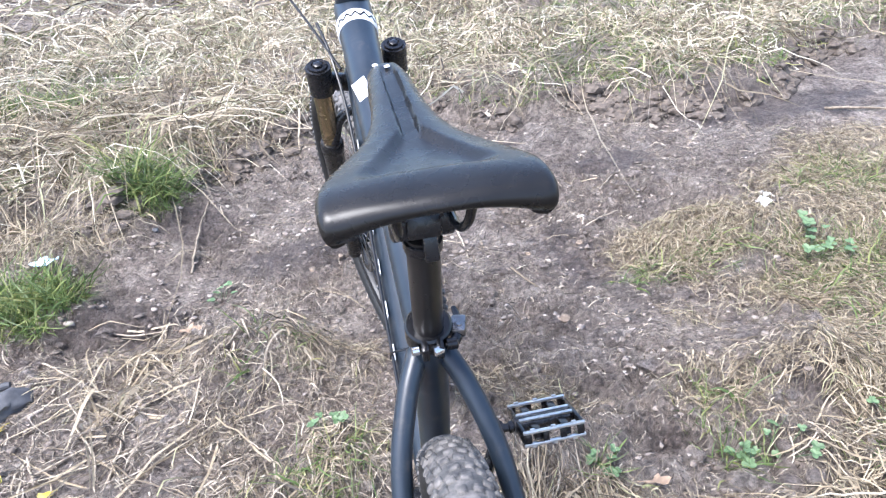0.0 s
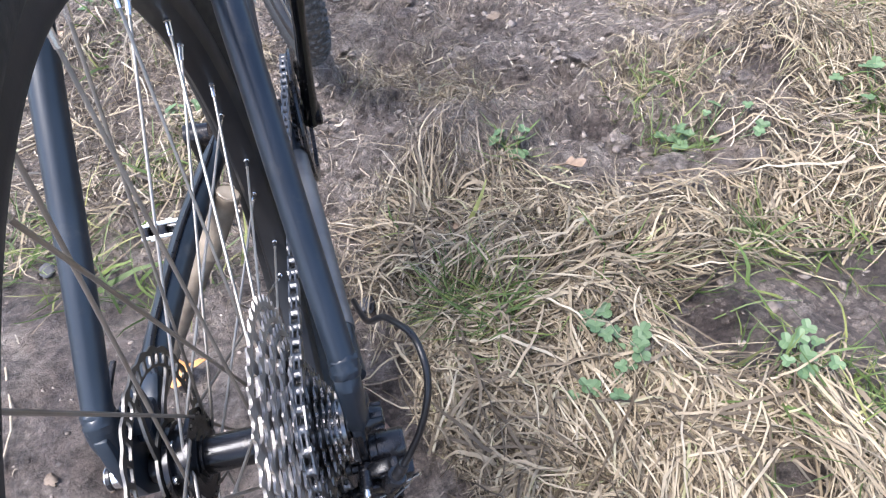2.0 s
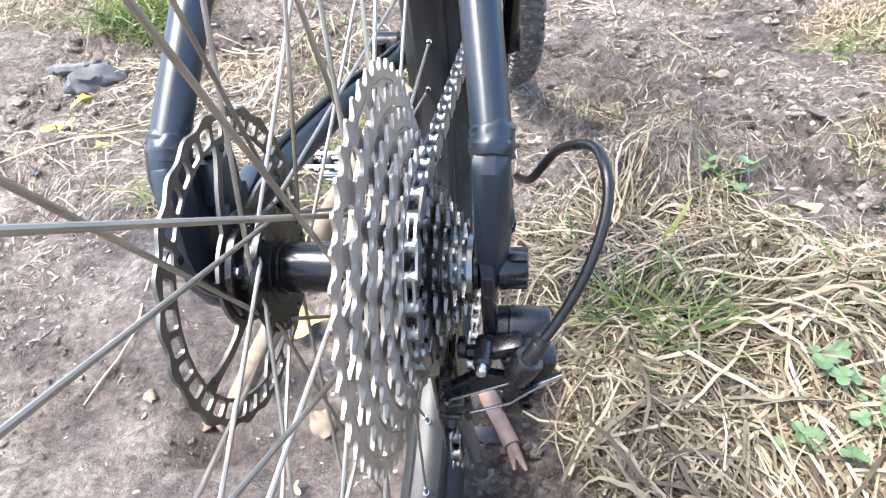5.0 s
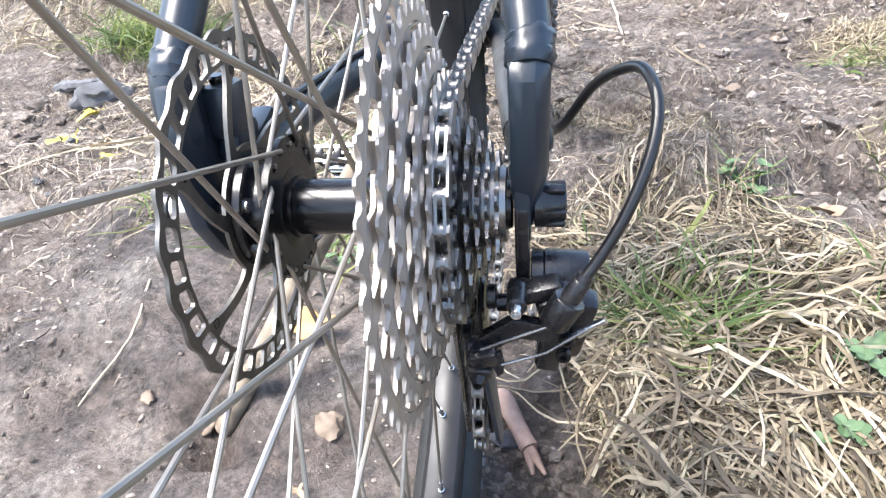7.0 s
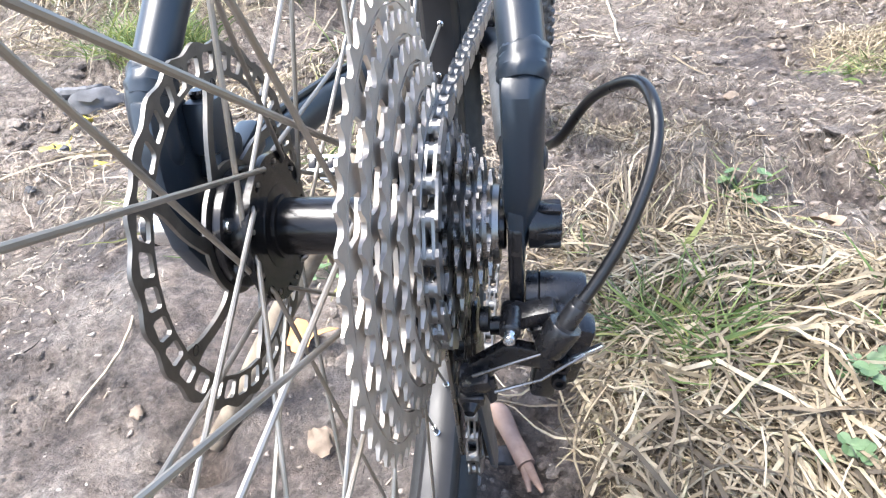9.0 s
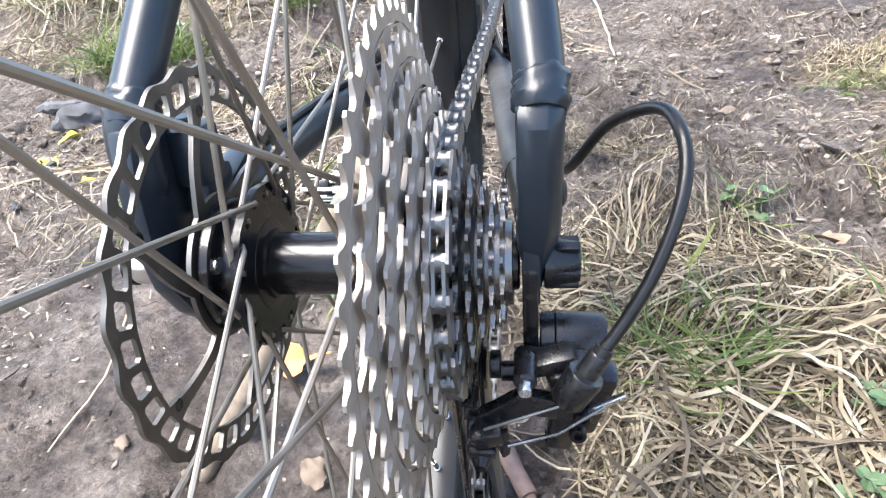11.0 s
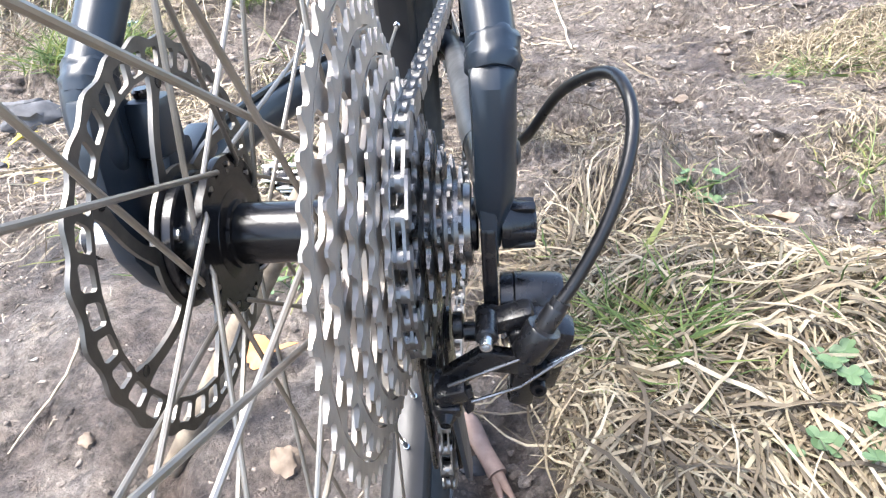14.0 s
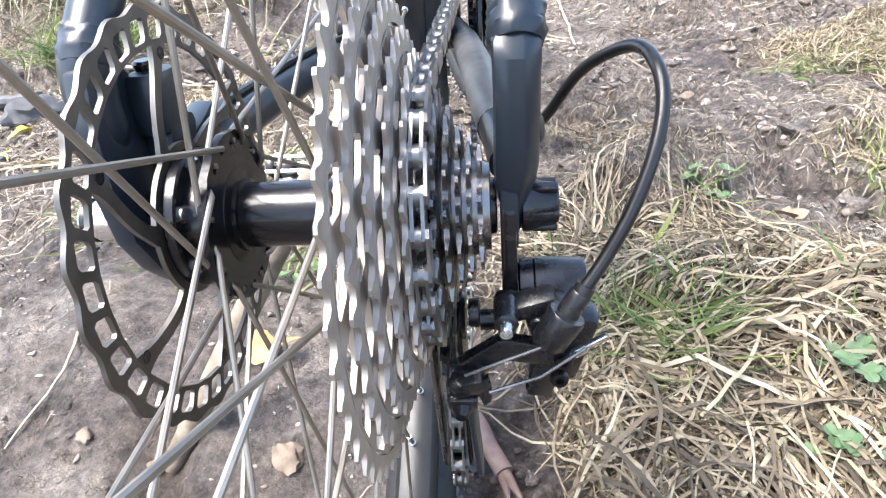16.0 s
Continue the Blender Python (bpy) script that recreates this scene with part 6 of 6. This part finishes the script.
# crumbs of soil
def build_crumbs():
    r = np.random.RandomState(21)
    base = bmesh.new()
    bmesh.ops.create_icosphere(base, subdivisions=1, radius=1)
    bv = np.array([v.co[:] for v in base.verts])
    bf = np.array([[v.index for v in f.verts] for f in base.faces])
    base.free()
    n = 27000
    x, y = r.uniform(-1.4, 1.7, n), r.uniform(-0.1, 2.7, n)
    near = r.rand(n) < 0.35
    x[near], y[near] = r.uniform(-0.75, 0.25, near.sum()), r.uniform(0.0, 0.9, near.sum())
    ok = fractal(x, y, 4.3, 4) > r.uniform(-0.45, 0.5, n)
    x, y, near = x[ok], y[ok], near[ok]
    n = len(x)
    s = np.where(near, 0.0007 + 0.0034 * r.rand(n) ** 6, 0.0022 + 0.0090 * r.rand(n) ** 3)
    s = s * np.clip(0.35 + 0.8 * (np.hypot(x + 0.3, y - 0.1) - 0.35), 0.35, 1)
    V = bv[None] * s[:, None, None] * (1 + 0.38 * r.randn(n, len(bv), 1)) * (np.array([1.25, 1.0, 0.6]) * r.uniform(0.7, 1.3, (n, 1, 3)))
    V = V + np.stack([x, y, height(x, y) + s * 0.1], -1)[:, None, :]
    F = bf[None] + (np.arange(n) * len(bv))[:, None, None]
    me = bpy.data.meshes.new("soil_crumbs")
    me.from_pydata(V.reshape(-1, 3).tolist(), [], F.reshape(-1, 3).tolist())
    me.shade_smooth()
    me.materials.append(CRUMB)
    tagged(new("soil_crumbs", me), "crumbs and clods of dry soil", "soil", kind="stuff")


build_crumbs()


def build_clods(name, n, x_range, y_range, size, keep, material, label, seed):
    """Lumps of trampled soil, half sunk, in loose clusters."""
    r = np.random.RandomState(seed)
    base = bmesh.new()
    bmesh.ops.create_icosphere(base, subdivisions=2, radius=1)
    bv = np.array([v.co[:] for v in base.verts])
    bf = np.array([[v.index for v in f.verts] for f in base.faces])
    base.free()
    x, y = r.uniform(*x_range, n), r.uniform(*y_range, n)
    ok = keep(x, y, r)
    x, y = x[ok], y[ok]
    n = len(x)
    s = size[0] + size[1] * r.rand(n) ** 2.5
    d1, d2 = r.randn(n, 3), r.randn(n, 3)
    q = 1 + 0.24 * np.sin(2.2 * np.einsum("vk,nk->nv", bv, d1) + r.uniform(0, 6, (n, 1))) + 0.16 * np.sin(4.5 * np.einsum("vk,nk->nv", bv, d2) + r.uniform(0, 6, (n, 1)))
    q = q * (1 + 0.07 * r.randn(n, len(bv)))
    V = bv[None] * (q * s[:, None])[..., None] * (np.array([1.2, 1.0, 0.7]) * r.uniform(0.75, 1.3, (n, 1, 3)))
    V = V + np.stack([x, y, height(x, y) - s * 0.05], -1)[:, None, :]
    F = bf[None] + (np.arange(n) * len(bv))[:, None, None]
    me = bpy.data.meshes.new(name)
    me.from_pydata(V.reshape(-1, 3).tolist(), [], F.reshape(-1, 3).tolist())
    me.materials.append(material)
    tagged(new(name, me), label, "soil", kind="stuff")


build_clods("soil_clods", 5200, (-1.4, 1.5), (0.5, 2.8), (0.005, 0.017), lambda x, y, r: (fractal(x + 8, y, 3.0, 3) > r.uniform(-0.15, 0.55, len(x))) & ((x > -0.35) | (y > 0.95)), SOIL, "lumps of trampled brown soil", 33)
build_clods("turf_lumps", 16000, (-1.2, 3.0), (2.0, 3.7), (0.012, 0.030), lambda x, y, r: (np.abs(bank(x, y) - 0.45) < 0.42) & (fractal(x + 2, y, 3.5, 3) > r.uniform(-0.35, 0.4, len(x))), PEAT, "dark lumps of torn turf along the bank", 34)
build_clods("soil_grit", 1500, (0.02, 0.22), (-0.10, 0.32), (0.0012, 0.0052), lambda x, y, r: (bump_at(x, y, 0.06, 0.19, 0.07, 0.11) + bump_at(x, y, 0.10, 0.04, 0.08, 0.10) > r.uniform(0.2, 0.9, len(x))), SOIL, "crumbly dark soil between the wheel and the grass", 35)
build_clods("soil_grit", 3600, (-0.85, 0.04), (-0.02, 0.75), (0.0010, 0.0046), lambda x, y, r: fractal(x + 8, y, 6.0, 4, 0.6) > r.uniform(-0.10, 0.45, len(x)), SOIL, "small crumbs of trodden soil around the wheel", 36)
build_clods("soil_grit", 2600, (0.40, 0.95), (0.10, 0.80), (0.0016, 0.0070), lambda x, y, r: sum(bump_at(x, y, *h) for h in HOLLOWS) > r.uniform(0.25, 0.9, len(x)), SOIL, "crumbly damp soil in hollows among the grass", 37)
build_clods("soil_crumbs", 6500, (-0.6, 1.1), (0.50, 1.75), (0.0020, 0.0090), lambda x, y, r: (fractal(x + 3, y + 9, 5.0, 4, 0.6) > r.uniform(-0.15, 0.35, len(x))), SOIL, "crumbs of trampled damp soil on the path", 38)
build_clods("turf_lumps", 420, (-0.88, -0.50), (2.30, 2.74), (0.010, 0.026), lambda x, y, r: bump_at(x, y, -0.69, 2.52, 0.11, 0.15) > r.uniform(0.25, 0.9, len(x)), PEAT, "dark torn turf in a hollow beside a grass tuft", 39)
